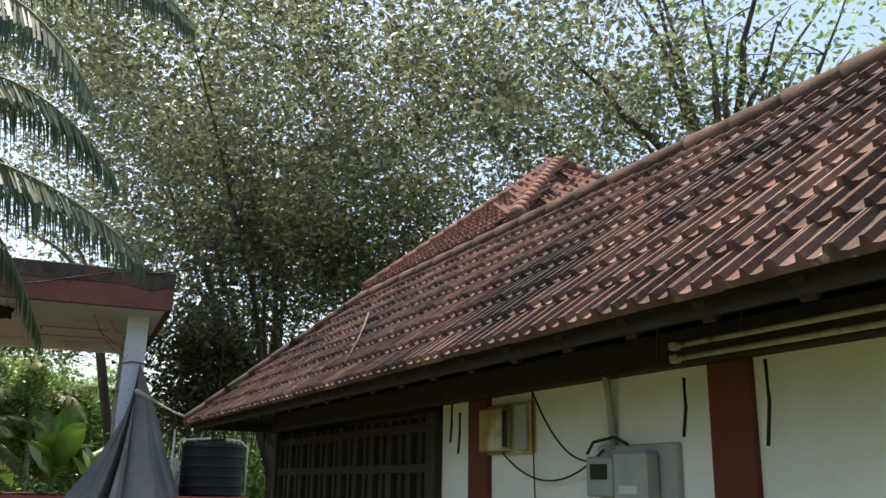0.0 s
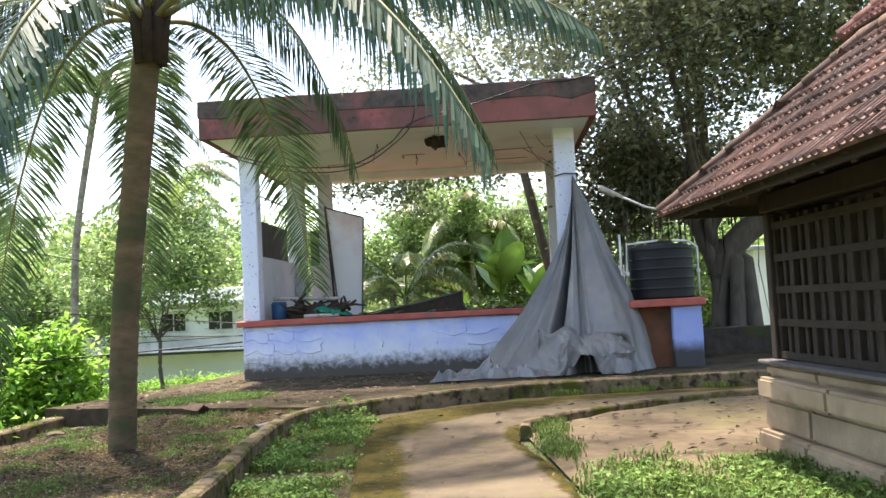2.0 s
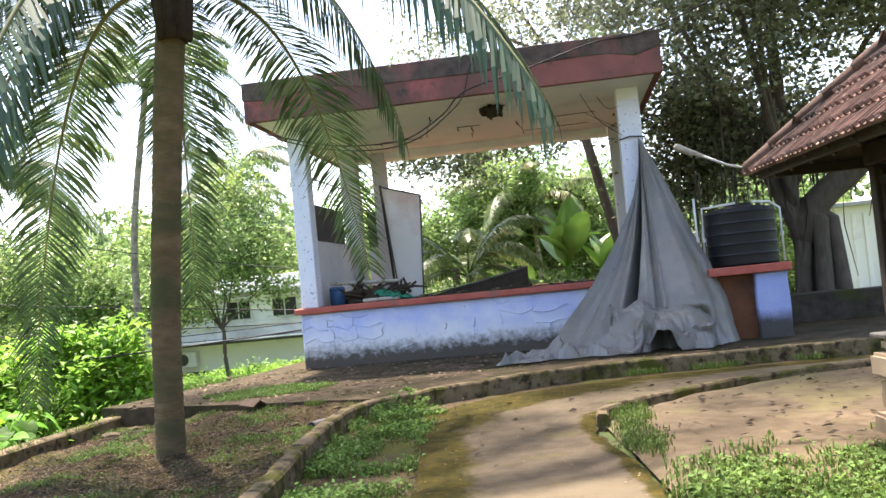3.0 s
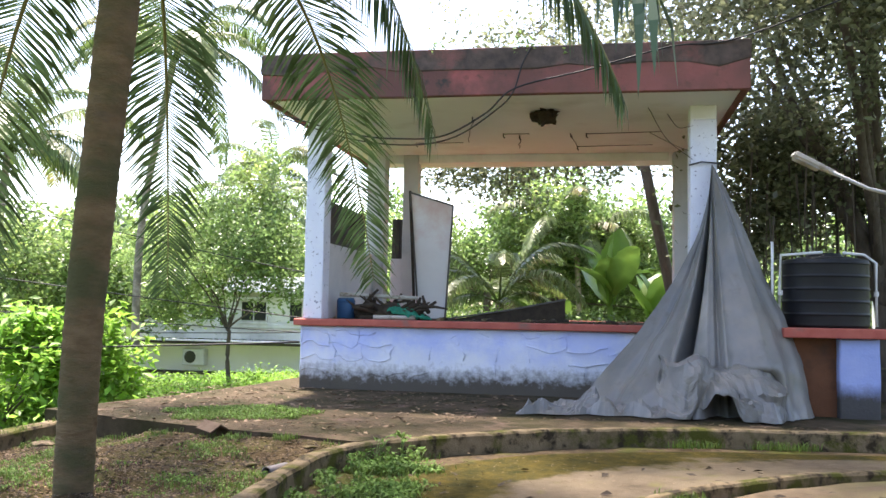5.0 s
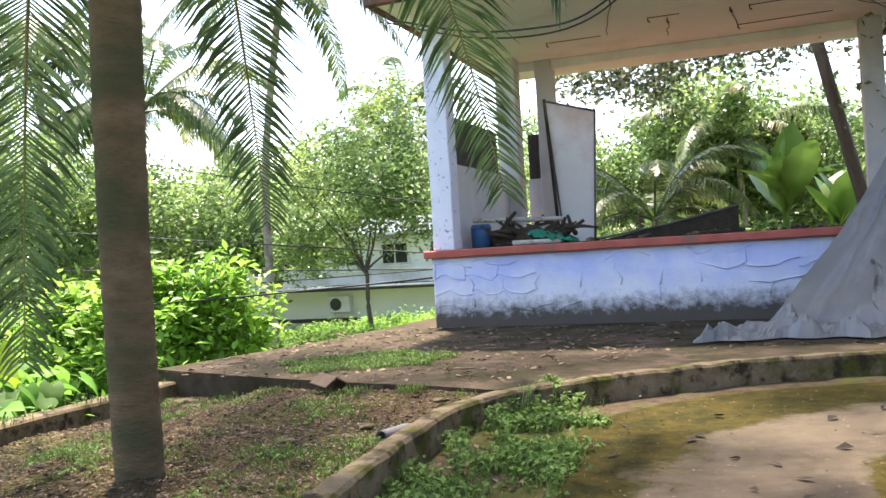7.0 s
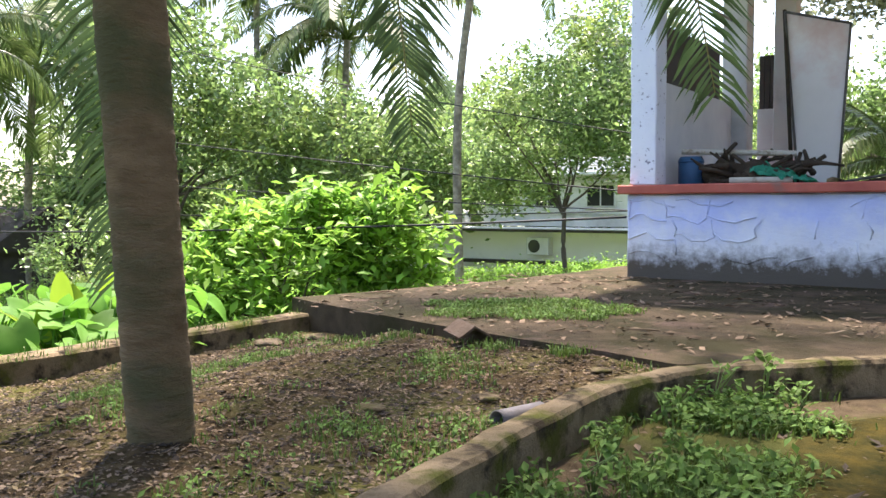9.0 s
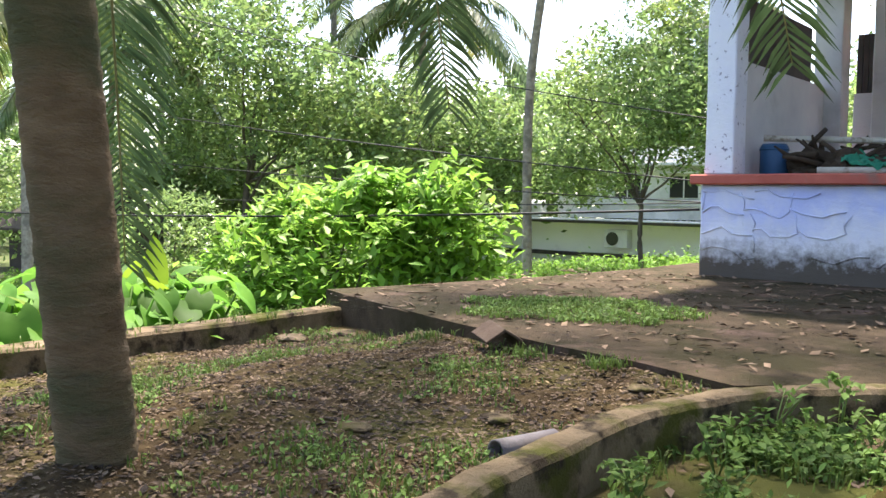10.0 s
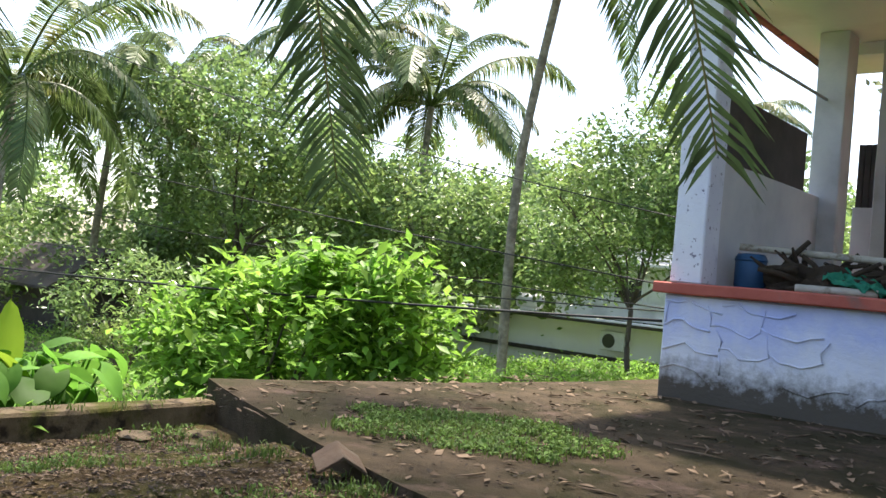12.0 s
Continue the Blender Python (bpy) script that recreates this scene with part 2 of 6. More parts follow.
M["window_dark"] = mat("dark_window_glass", (0.02, 0.022, 0.025), (0.03, 0.03, 0.035), 2, 0.15, 0, spec=0.5)
M["metal_grey"] = mat("grey_painted_metal", (0.30, 0.31, 0.31), (0.38, 0.39, 0.38), 6, 0.5, 0.1, 40, c3=(0.2, 0.19, 0.16), s3=3, lo=0.6, hi=0.72)
M["rust_box"] = mat("rusty_yellow_steel", (0.42, 0.30, 0.12), (0.30, 0.17, 0.06), 5, 0.7, 0.3, 30, c3=(0.5, 0.48, 0.36), s3=3, lo=0.5, hi=0.62)
M["wire"] = mat("black_cable", (0.012, 0.012, 0.012), (0.02, 0.02, 0.02), 4, 0.6, 0)
M["blue_drum"] = mat("blue_plastic_drum", (0.02, 0.07, 0.16), (0.03, 0.10, 0.2), 4, 0.5, 0.1, 30)
M["green_net"] = mat("green_shade_net", (0.01, 0.16, 0.10), (0.02, 0.22, 0.13), 8, 0.8, 0.5, 60)
M["scrap"] = mat("weathered_clay_scrap", (0.075, 0.05, 0.033), (0.125, 0.085, 0.058), 8, 0.95, 0.6, 40, c3=(0.10, 0.085, 0.06), s3=4, lo=0.5, hi=0.66)
M["pipe_grey"] = mat("purplish_grey_fired_clay", (0.11, 0.10, 0.105), (0.17, 0.155, 0.155), 6, 0.6, 0.3, 40, c3=(0.07, 0.06, 0.05), s3=5, lo=0.55, hi=0.7)
M["coir"] = mat("dark_brown_debris", (0.03, 0.022, 0.016), (0.06, 0.045, 0.03), 8, 0.95, 0.6, 40)


def mossy(m, attribute, c1, c2, bias=0.35, sc=1.7):
    """Moss growing where the mesh says it may, with ragged edges."""
    nt = m.node_tree
    N, L = nt.nodes.new, nt.links.new
    b = nt.nodes["Principled BSDF"]
    src = b.inputs["Base Color"].links[0].from_socket
    at = N("ShaderNodeAttribute")
    at.attribute_name = attribute
    pos = N("ShaderNodeNewGeometry").outputs["Position"]
    n = N("ShaderNodeTexNoise")
    n.inputs["Scale"].default_value, n.inputs["Detail"].default_value, n.inputs["Roughness"].default_value = sc, 9, 0.72
    L(pos, n.inputs["Vector"])
    ad = N("ShaderNodeMath")
    ad.operation = "MULTIPLY_ADD"
    L(at.outputs["Fac"], ad.inputs[0])
    ad.inputs[1].default_value = bias
    L(n.outputs["Fac"], ad.inputs[2])
    r = N("ShaderNodeMapRange")
    r.inputs[1].default_value, r.inputs[2].default_value = 0.66, 0.84
    L(ad.outputs[0], r.inputs[0])
    n2 = N("ShaderNodeTexNoise")
    n2.inputs["Scale"].default_value, n2.inputs["Detail"].default_value, n2.inputs["Roughness"].default_value = 5.0, 9, 0.75
    L(pos, n2.inputs["Vector"])
    spread = N("ShaderNodeMapRange")
    spread.inputs[1].default_value, spread.inputs[2].default_value = 0.38, 0.68
    L(n2.outputs["Fac"], spread.inputs[0])
    cm = N("ShaderNodeMix")
    cm.data_type = "RGBA"
    L(spread.outputs[0], cm.inputs[0])
    cm.inputs[6].default_value, cm.inputs[7].default_value = (*c1, 1), (*c2, 1)
    x = N("ShaderNodeMix")
    x.data_type = "RGBA"
    L(r.outputs[0], x.inputs[0])
    L(src, x.inputs[6])
    L(cm.outputs[2], x.inputs[7])
    L(x.outputs[2], b.inputs["Base Color"])


low_dirt(M["fascia"], 4.6, 2.6, (0.17, 0.075, 0.062), 0.75, 0.8, 1.6, axis=0)
mossy(M["path"], "moss", (0.024, 0.026, 0.006), (0.09, 0.064, 0.012), 0.7, 2.6)


# ---- mesh helpers ----
def part(name, bm, material, parent=None, label="", smooth=False):
    me = bpy.data.meshes.new(name)
    bm.to_mesh(me)
    bm.free()
    if smooth:
        me.polygons.foreach_set("use_smooth", [True] * len(me.polygons))
    me.materials.append(material)
    ob = new(name, me)
    ob.parent = parent
    if label:
        ob["label"] = label
    return ob


def raw(name, verts, faces, material, parent=None, label="", smooth=False):
    me = bpy.data.meshes.new(name)
    me.from_pydata(verts, [], faces)
    if smooth:
        me.polygons.foreach_set("use_smooth", [True] * len(me.polygons))
    me.materials.append(material)
    ob = new(name, me)
    ob.parent = parent
    if label:
        ob["label"] = label
    return ob


def thing(name, m=None, label="", category="", group="", kind=""):
    ob = new(name)
    ob.empty_display_size = 0.2
    if m is not None:
        ob.matrix_world = m
    return tagged(ob, label, category, group, kind)


def box_bm(x0, x1, y0, y1, z0, z1, bevel=0.0, bm=None, seg=1):
    bm = bm or bmesh.new()
    r = bmesh.ops.create_cube(bm, size=1, matrix=Matrix.Translation(((x0 + x1) / 2, (y0 + y1) / 2, (z0 + z1) / 2)) @ Matrix.Diagonal((x1 - x0, y1 - y0, z1 - z0, 1)))
    if bevel:
        es = list({e for v in r["verts"] for e in v.link_edges})
        bmesh.ops.bevel(bm, geom=es, offset=bevel, segments=seg, affect="EDGES")
    return bm


def rough_up(bm, amp, scale=3.0, cuts=0):
    """Uneven hand-plastered faces."""
    if cuts:
        bmesh.ops.subdivide_edges(bm, edges=bm.edges[:], cuts=cuts, use_grid_fill=True)
    for v in bm.verts:
        v.co += noise.noise_vector(v.co * scale) * amp
    return bm


def tube_mesh(points, radii, sides=8, cap=True):
    """Verts and faces of a tube along points."""
    vs, fs = [], []
    n = len(points)
    for i, p in enumerate(points):
        p = Vector(p)
        a = Vector(points[max(i - 1, 0)])
        b = Vector(points[min(i + 1, n - 1)])
        d = (b - a).normalized()
        q = d.to_track_quat("Z", "Y")
        r = radii[i] if isinstance(radii, (list, tuple)) else radii
        for k in range(sides):
            an = 2 * math.pi * k / sides
            vs.append(p + q @ Vector((math.cos(an) * r, math.sin(an) * r, 0)))
    for i in range(n - 1):
        for k in range(sides):
            a, b = i * sides + k, i * sides + (k + 1) % sides
            fs.append((a, b, b + sides, a + sides))
    if cap:
        fs.append(tuple(range(sides))[::-1])
        fs.append(tuple(range((n - 1) * sides, n * sides)))
    return vs, fs


def tube(name, points, radii, material, parent=None, sides=8, label=""):
    vs, fs = tube_mesh(points, radii, sides)
    return raw(name, vs, fs, material, parent, label, smooth=True)


def bez(a, c, b, n):
    a, b, c = Vector(a), Vector(b), Vector(c)
    return [a * (1 - t) ** 2 + c * 2 * t * (1 - t) + b * t * t for t in (i / n for i in range(n + 1))]


def sag(a, b, drop, n=14):
    a, b = Vector(a), Vector(b)
    return [a.lerp(b, i / n) - Vector((0, 0, drop * 4 * (i / n) * (1 - i / n))) for i in range(n + 1)]


def spline(pts, per=8):
    """Catmull-Rom through 2D or 3D points."""
    P = [Vector((*p, 0)) if len(p) == 2 else Vector(p) for p in pts]
    P = [2 * P[0] - P[1]] + P + [2 * P[-1] - P[-2]]
    out = []
    for i in range(1, len(P) - 2):
        for k in range(per):
            t = k / per
            a, b, c, d = P[i - 1], P[i], P[i + 1], P[i + 2]
            out.append(0.5 * ((2 * b) + (c - a) * t + (2 * a - 5 * b + 4 * c - d) * t * t + (3 * b - a - 3 * c + d) * t ** 3))
    out.append(P[-2])
    return out


# ---- ground ----
def smooth(t):
    t = min(max(t, 0.0), 1.0)
    return t * t * (3 - 2 * t)


def ground_z(x, y):
    xl = -1.95 if y < -4.1 else min(-1.95 + (y + 4.1) * 0.25, -0.3)
    left = smooth((xl - x) / 1.2) * 0.75 + smooth((-4 - x) / 14) * 1.0
    back = smooth((y - 6.5) / 3) * 0.8 * smooth((9.5 - x) / 2)
    bed = 0.3 * smooth((3.2 - x) / 0.9) * smooth((-3.9 - y) / 0.7)
    return -0.27 - max(left, back, bed) + 0.04 * noise.noise(Vector((x * 0.6, y * 0.6, 0))) - 0.0005 * max(0, abs(x) + abs(y) - 60)


def ground():
    near = [i * 0.5 for i in range(-40, 45)]
    far = [30, 45, 70, 120, 250, 600, 1500]
    xs = [-f for f in far[::-1]] + near + far
    ys = [-f for f in far[::-1]] + [i * 0.5 for i in range(-50, 50)] + far
    vs = [(x, y, ground_z(x, y)) for y in ys for x in xs]
    w = len(xs)
    fs = [(j * w + i, j * w + i + 1, (j + 1) * w + i + 1, (j + 1) * w + i) for j in range(len(ys) - 1) for i in range(w - 1)]
    tagged(raw("ground", vs, fs, M["ground"], smooth=True), "overgrown earth falling away below the yard", "ground", kind="structure")


ground()
KERB = spline([(3.3, -24), (3.15, -16), (2.95, -11.2), (2.68, -8.8), (2.55, -7.1), (2.6, -6.35), (2.95, -5.6), (3.7, -4.85), (4.6, -4.2), (5.6, -3.75), (6.6, -3.5), (8, -3.35), (10, -3.2), (14, -3.0)], 8)


def kerb_x(y):
    for a, b in zip(KERB, KERB[1:]):
        if a.y <= y <= b.y:
            return a.x + (b.x - a.x) * (y - a.y) / max(b.y - a.y, 1e-6)
    return KERB[0].x


def sweep_kerb(name, line, width, z0, z1, material, label, side=1.0, wob=0.012):
    vs, fs = [], []
    n = len(line)
    prof = [(0, z0), (0, z1 - 0.025), (0.02, z1), (width * 0.5, z1 + 0.004), (width - 0.02, z1), (width, z1 - 0.025), (width, z0)]
    for i, p in enumerate(line):
        d = (line[min(i + 1, n - 1)] - line[max(i - 1, 0)]).normalized()
        nrm = Vector((-d.y, d.x, 0)) * side
        for o, z in prof:
            q = p + nrm * o + Vector((0, 0, z))
            vs.append(q + noise.noise_vector(q * 3.1) * wob + noise.noise_vector(q * 11) * wob * 0.5)
    k = len(prof)
    for i in range(n - 1):
        for j in range(k - 1):
            a = i * k + j
            fs.append((a, a + 1, a + k + 1, a + k))
    fs += [tuple(range(k)), tuple(range((n - 1) * k, n * k))]
    return tagged(raw(name, vs, fs, material), label, "kerb", kind="structure")


sweep_kerb("kerb", spline([p[:] for p in KERB[::4]], 10), 0.17, -0.32, 0.0, M["kerb"], "curved mossy concrete kerb beside the path", 1.0)


def soil_z(x, y):
    z = -0.12 + 0.05 * noise.noise(Vector((x * 1.3, y * 1.3, 2))) + 0.025 * noise.noise(Vector((x * 5, y * 5, 2))) + 0.012 * noise.noise(Vector((x * 14, y * 14, 2)))
    z -= 0.19 * smooth((0.3 - x) / 1.6)
    return z + 0.07 * smooth((y + 6.8) / 1.4) * smooth((x - 0.2) / 1.5)


def soil_bed():
    vs, fs = [], []
    ny, nx = 180, 80
    for j in range(ny + 1):
        y = -22 + j * 17.9 / ny
        right = kerb_x(y) - 0.09
        for i in range(nx + 1):
            x = -1.8 + (right + 1.8) * i / nx
            vs.append((x, y, soil_z(x, y)))
    w = nx + 1
    fs = [(j * w + i, j * w + i + 1, (j + 1) * w + i + 1, (j + 1) * w + i) for j in range(ny) for i in range(nx)]
    tagged(raw("soil_bed", vs, fs, M["soil"], smooth=True), "dark soil bed strewn with leaf litter and weeds", "soil", kind="structure")


soil_bed()


def slab(name, outline, z0, z1, material, label, category="pavement", rough=0.006, cell=0.35):
    """A thick slab with an outline, its top cut into cells and slightly uneven."""
    bm = bmesh.new()
    f = bm.faces.new([bm.verts.new((x, y, z1)) for x, y in outline])
    r = bmesh.ops.extrude_face_region(bm, geom=[f])
    for v in r["geom"]:
        if isinstance(v, bmesh.types.BMVert):
            v.co.z = z0
    bmesh.ops.recalc_face_normals(bm, faces=bm.faces[:])
    xs = [p[0] for p in outline]
    ys = [p[1] for p in outline]
    x = min(xs) + cell
    while x < max(xs):
        bmesh.ops.bisect_plane(bm, geom=bm.verts[:] + bm.edges[:] + bm.faces[:], plane_co=(x, 0, 0), plane_no=(1, 0, 0))
        x += cell
    y = min(ys) + cell
    while y < max(ys):
        bmesh.ops.bisect_plane(bm, geom=bm.verts[:] + bm.edges[:] + bm.faces[:], plane_co=(0, y, 0), plane_no=(0, 1, 0))
        y += cell
    for v in bm.verts:
        v.co += noise.noise_vector(v.co * 1.7) * rough
    return tagged(part(name, bm, material), label, category, kind="structure")


PLAT = [(-2.05, -4.15), (-0.9, -4.6), (0.25, -5.0), (1.3, -5.33), (2.06, -5.5), (2.62, -5.72)]
PLAT += [(p.x - 0.1, p.y + 0.12) for p in KERB if p.x > 2.95 and p.y > -5.6][::3] + [(14, 6.4), (-0.35, 6.4), (-0.97, -0.09), (-1.3, -1.87)]
slab("pavement_apron", PLAT, -0.5, -0.006, M["concrete"], "weathered concrete apron in front of the stage", rough=0.008)

PL = [(4.5, -24), (4.3, -15), (3.95, -10.8), (3.5, -7.4), (3.38, -6.4), (3.65, -5.55), (4.45, -4.75), (5.6, -4.2), (7, -3.85), (10, -3.5), (14, -3.25)]
PR = [(6.6, -24), (6.2, -15), (5.9, -11.2), (5.66, -9.5), (5.42, -7.9), (5.5, -7.25), (5.85, -6.75), (6.5, -6.15), (7.4, -5.5), (9.5, -4.7), (14, -4.1)]


def path_sheet():
    a, b = spline(PL, 8), spline(PR, 8)
    vs, fs, w, grow = [], [], 33, []
    for p, q in zip(a, b):
        for i in range(w):
            v = p.lerp(q, i / (w - 1))
            edge = min(i, w - 1 - i) == 0
            if edge:
                v += noise.noise_vector(v * 2.0) * Vector((0.12, 0.12, 0)) + noise.noise_vector(v * 7.0) * Vector((0.05, 0.05, 0))
            vs.append((v.x, v.y, -0.2 + 0.012 * noise.noise(v * 0.9) - (0.03 if edge else 0)))
            u = i / (w - 1)
            grow.append(max(smooth((0.42 - u) / 0.36), smooth((u - 0.86) / 0.14) * 0.8, smooth(1.25 - abs(v.y + 6.0) / 2.0) * smooth((0.62 - u) / 0.42)))
    fs = [(j * w + i, j * w + i + 1, (j + 1) * w + i + 1, (j + 1) * w + i) for j in range(len(a) - 1) for i in range(w - 1)]
    ob = tagged(raw("pavement_path", vs, fs, M["path"], smooth=True), "damp mossy concrete footpath", "path", kind="structure")
    ob.data.attributes.new("moss", "FLOAT", "POINT").data.foreach_set("value", grow)


path_sheet()
sweep_kerb("kerb_low", spline([(5.45, -7.75), (5.5, -7.3), (5.85, -6.8), (6.5, -6.2), (7.4, -5.55), (9.5, -4.75), (14, -4.15)], 10), 0.13, -0.3, -0.1, M["kerb"], "low worn kerb edging the bare yard", -1.0, 0.01)


def bare_yard():
    a = spline([(6.0, -14), (5.9, -11.2), (5.75, -9.5), (5.55, -7.8), (5.62, -7.3), (5.95, -6.85), (6.6, -6.25), (7.5, -5.6), (9.5, -4.85)], 6)
    vs, w = [], 16
    for p in a:
        q = Vector((9.6, p.y - 0.2, 0)) if p.y < -5.2 else Vector((9.9, p.y - 0.4, 0))
        for i in range(w):
            v = p.lerp(q, i / (w - 1))
            vs.append((v.x, v.y, -0.175 + 0.025 * noise.noise(v * 1.5) + 0.012 * noise.noise(v * 5) - (0.06 if i in (0, w - 1) else 0)))
    fs = [(j * w + i, j * w + i + 1, (j + 1) * w + i + 1, (j + 1) * w + i) for j in range(len(a) - 1) for i in range(w - 1)]
    tagged(raw("bare_yard", vs, fs, M["dry_soil"], smooth=True), "bare sandy yard with fallen leaves", "soil", kind="structure")


bare_yard()
sweep_kerb("wall_garden", [Vector((-1.62, -4.35 - 0.4 * i, 0)) + Vector((-0.03 * i * 0.4, 0, 0)) for i in range(36)], 0.26, -1.3, -0.13, M["kerb"], "low mossy garden retaining wall", -1.0, 0.015)

# ---- stage pavilion ----
stage = thing("stage_pavilion", None, "blue and white open-air stage with a mould-blackened red roof edge", "stage")


def build_stage():
    bm = rough_up(box_bm(0, 7.1, 0, 5.6, -0.3, 1.08, 0.02), 0.0)
    bmesh.ops.subdivide_edges(bm, edges=bm.edges[:], cuts=24, use_grid_fill=True)
    for v in bm.verts:
        n = noise.noise(v.co * 2.3) * 0.018 + noise.noise(v.co * 6) * 0.008
        if v.co.y < 0.05:
            v.co.y += n
        if v.co.x < 0.05:
            v.co.x += n
    part("plinth", bm, M["plinth_paint"], stage, "blue limewashed plinth, dirt-stained at its foot")
    rng = random.Random(5)
    # raised irregular mock-stone joints on the front face
    rows = [0.28, 0.52, 0.76, 0.98]
    for r, z in enumerate(rows):
        x = 0.03
        while x < 5.6:
            ln = rng.uniform(0.35, 0.8)
            if rng.random() < (0.75 if x < 2.2 else 0.4):
                pts = [(x + ln * k / 5, -0.008, z + rng.uniform(-0.03, 0.03) + 0.05 * math.sin(x * 2 + k)) for k in range(6)]
                tube("joint_ridge", pts, 0.010, M["plinth_paint"], stage, 5)
            if r < 3 and rng.random() < (0.7 if x < 2.2 else 0.25):
                tube("joint_ridge", [(x, -0.006, z + 0.02), (x + rng.uniform(-0.03, 0.03), -0.008, z + 0.12), (x + rng.uniform(-0.05, 0.05), -0.006, z + 0.23)], 0.008, M["plinth_paint"], stage, 5)
            x += ln
    bm = box_bm(-0.1, 7.2, -0.1, 5.6, 1.08, 1.2, 0.015)
    bmesh.ops.subdivide_edges(bm, edges=bm.edges[:], cuts=14, use_grid_fill=True)
    part("ledge", rough_up(bm, 0.008, 2.5), M["ledge_red"], stage, "red oxide ledge")
    # added grey sheet that keeps red bounce light off the ceiling
    part("floor_cover", rough_up(box_bm(0.45, 6.6, 0.5, 4.3, 1.19, 1.208, 0.004), 0.0), M["concrete"], stage, "grey floor sheet added over the red slab")

    def pillar(x0, x1, y0, y1, z0, z1, m=M["pillar_paint"], label=""):
        bm = box_bm(x0, x1, y0, y1, z0, z1, 0.015)
        bmesh.ops.subdivide_edges(bm, edges=bm.edges[:], cuts=9, use_grid_fill=True)
        part("pillar", rough_up(bm, 0.010, 2.2), m, stage, label)
    pillar(0.02, 0.37, 0.04, 0.42, 1.2, 4.86)
    pillar(6.62, 7.05, 0.04, 0.42, 1.2, 4.62)
    pillar(6.62, 7.05, 0.04, 0.42, 4.62, 4.86, M["ceiling"], "cream pillar head")
    pillar(0.15, 0.55, 3.7, 4.1, 1.2, 4.86, M["stage_wall"])
    pillar(0.82, 1.16, 4.3, 4.65, 1.2, 4.86, M["stage_wall"])
    pillar(6.72, 7.08, 4.3, 4.65, 1.2, 4.86, M["stage_wall"])
    bm = box_bm(0.06, 0.3, 0.42, 3.7, 1.2, 2.58, 0.01)
    bmesh.ops.subdivide_edges(bm, edges=bm.edges[:], cuts=8, use_grid_fill=True)
    part("side_wall", rough_up(bm, 0.008, 2), M["stage_wall"], stage, "grey plastered half-height side wall")
    bm = box_bm(0.55, 0.82, 4.36, 4.6, 1.2, 2.52, 0.01)
    part("back_wall", bm, M["stage_wall"], stage)
    bm = box_bm(0.10, 0.26, 0.55, 3.2, 2.58, 3.36, 0.008)
    part("infill_board", bm, M["brown_sheet"], stage, "dark sheet filling the side opening")
    for k in range(3):
        part("infill_board", box_bm(0.56 + k * 0.088, 0.64 + k * 0.088, 4.44, 4.5, 2.52, 3.42, 0.006), M["brown_sheet"], stage, "dark brown boarded shutter")
    tube("tie_rod", [(0.2, 0.1, 3.92), (0.3, 3.8, 3.92)], 0.022, M["metal_grey"], stage)
    # roof: slab, beams, deep fascia on three sides
    bm = box_bm(-0.3, 7.28, -0.98, 6.1, 4.86, 5.0)
    bmesh.ops.subdivide_edges(bm, edges=bm.edges[:], cuts=10, use_grid_fill=True)
    part("roof_slab", rough_up(bm, 0.006, 1.2), M["ceiling"], stage, "cream-washed concrete roof slab with cracked plaster")

    def fascia(x0, x1, y0, y1):
        bm = box_bm(x0, x1, y0, y1, 4.83, 5.56, 0.012)
        bmesh.ops.subdivide_edges(bm, edges=bm.edges[:], cuts=12, use_grid_fill=True)
        part("fascia", rough_up(bm, 0.008, 2.0), M["fascia"], stage, "peeling red painted fascia")
        bm = box_bm(x0 - 0.02, x1 + 0.02, y0 - 0.02, y1 + 0.02, 5.27, 5.6, 0.02)
        bmesh.ops.subdivide_edges(bm, edges=bm.edges[:], cuts=16, use_grid_fill=True)
        for v in bm.verts:
            if v.co.z < 5.4:
                v.co.z += 0.13 * noise.noise(v.co * 1.4) + 0.05 * noise.noise(v.co * 5)
        part("fascia_cap", rough_up(bm, 0.016, 3.0), M["mould"], stage, "mould-blackened parapet top")
    fascia(-0.42, 7.4, -1.1, -0.98)
    fascia(-0.42, -0.3, -0.96, 6.1)
    fascia(7.28, 7.4, -0.96, 6.1)
    part("beam", box_bm(0.37, 6.62, 4.35, 4.6, 4.68, 4.858, 0.01), M["ceiling"], stage)
    # soot patch and fan hook on the soffit, loose wires
    bm = bmesh.new()
    bmesh.ops.create_icosphere(bm, subdivisions=3, radius=1.0)
    for v in bm.verts:
        n = v.co.normalized()
        k = 1 + 0.7 * noise.noise(n * 2.4 + Vector((3, 1, 0))) + 0.3 * noise.noise(n * 6)
        v.co = Vector((4.22, 0.25, 4.83)) + Vector((n.x * 0.2, n.y * 0.22, min(n.z, 0.1) * 0.2)) * k
    part("fan_stump", bm, M["coir"], stage, "dark sooty stump of a missing ceiling fan")
    for wire in (((5.95, 0.1, 4.85), (6.25, 0.05, 4.3), (6.66, 0.02, 3.95)), ((6.3, 0.6, 4.85), (6.45, 0.3, 4.55), (6.62, 0.03, 4.5)), ((6.1, 2.2, 4.85), (6.5, 1.2, 4.4), (6.64, 0.1, 4.1))):
        tube("loose_wire", spline(wire, 6), 0.006, M["wire"], stage, 5)
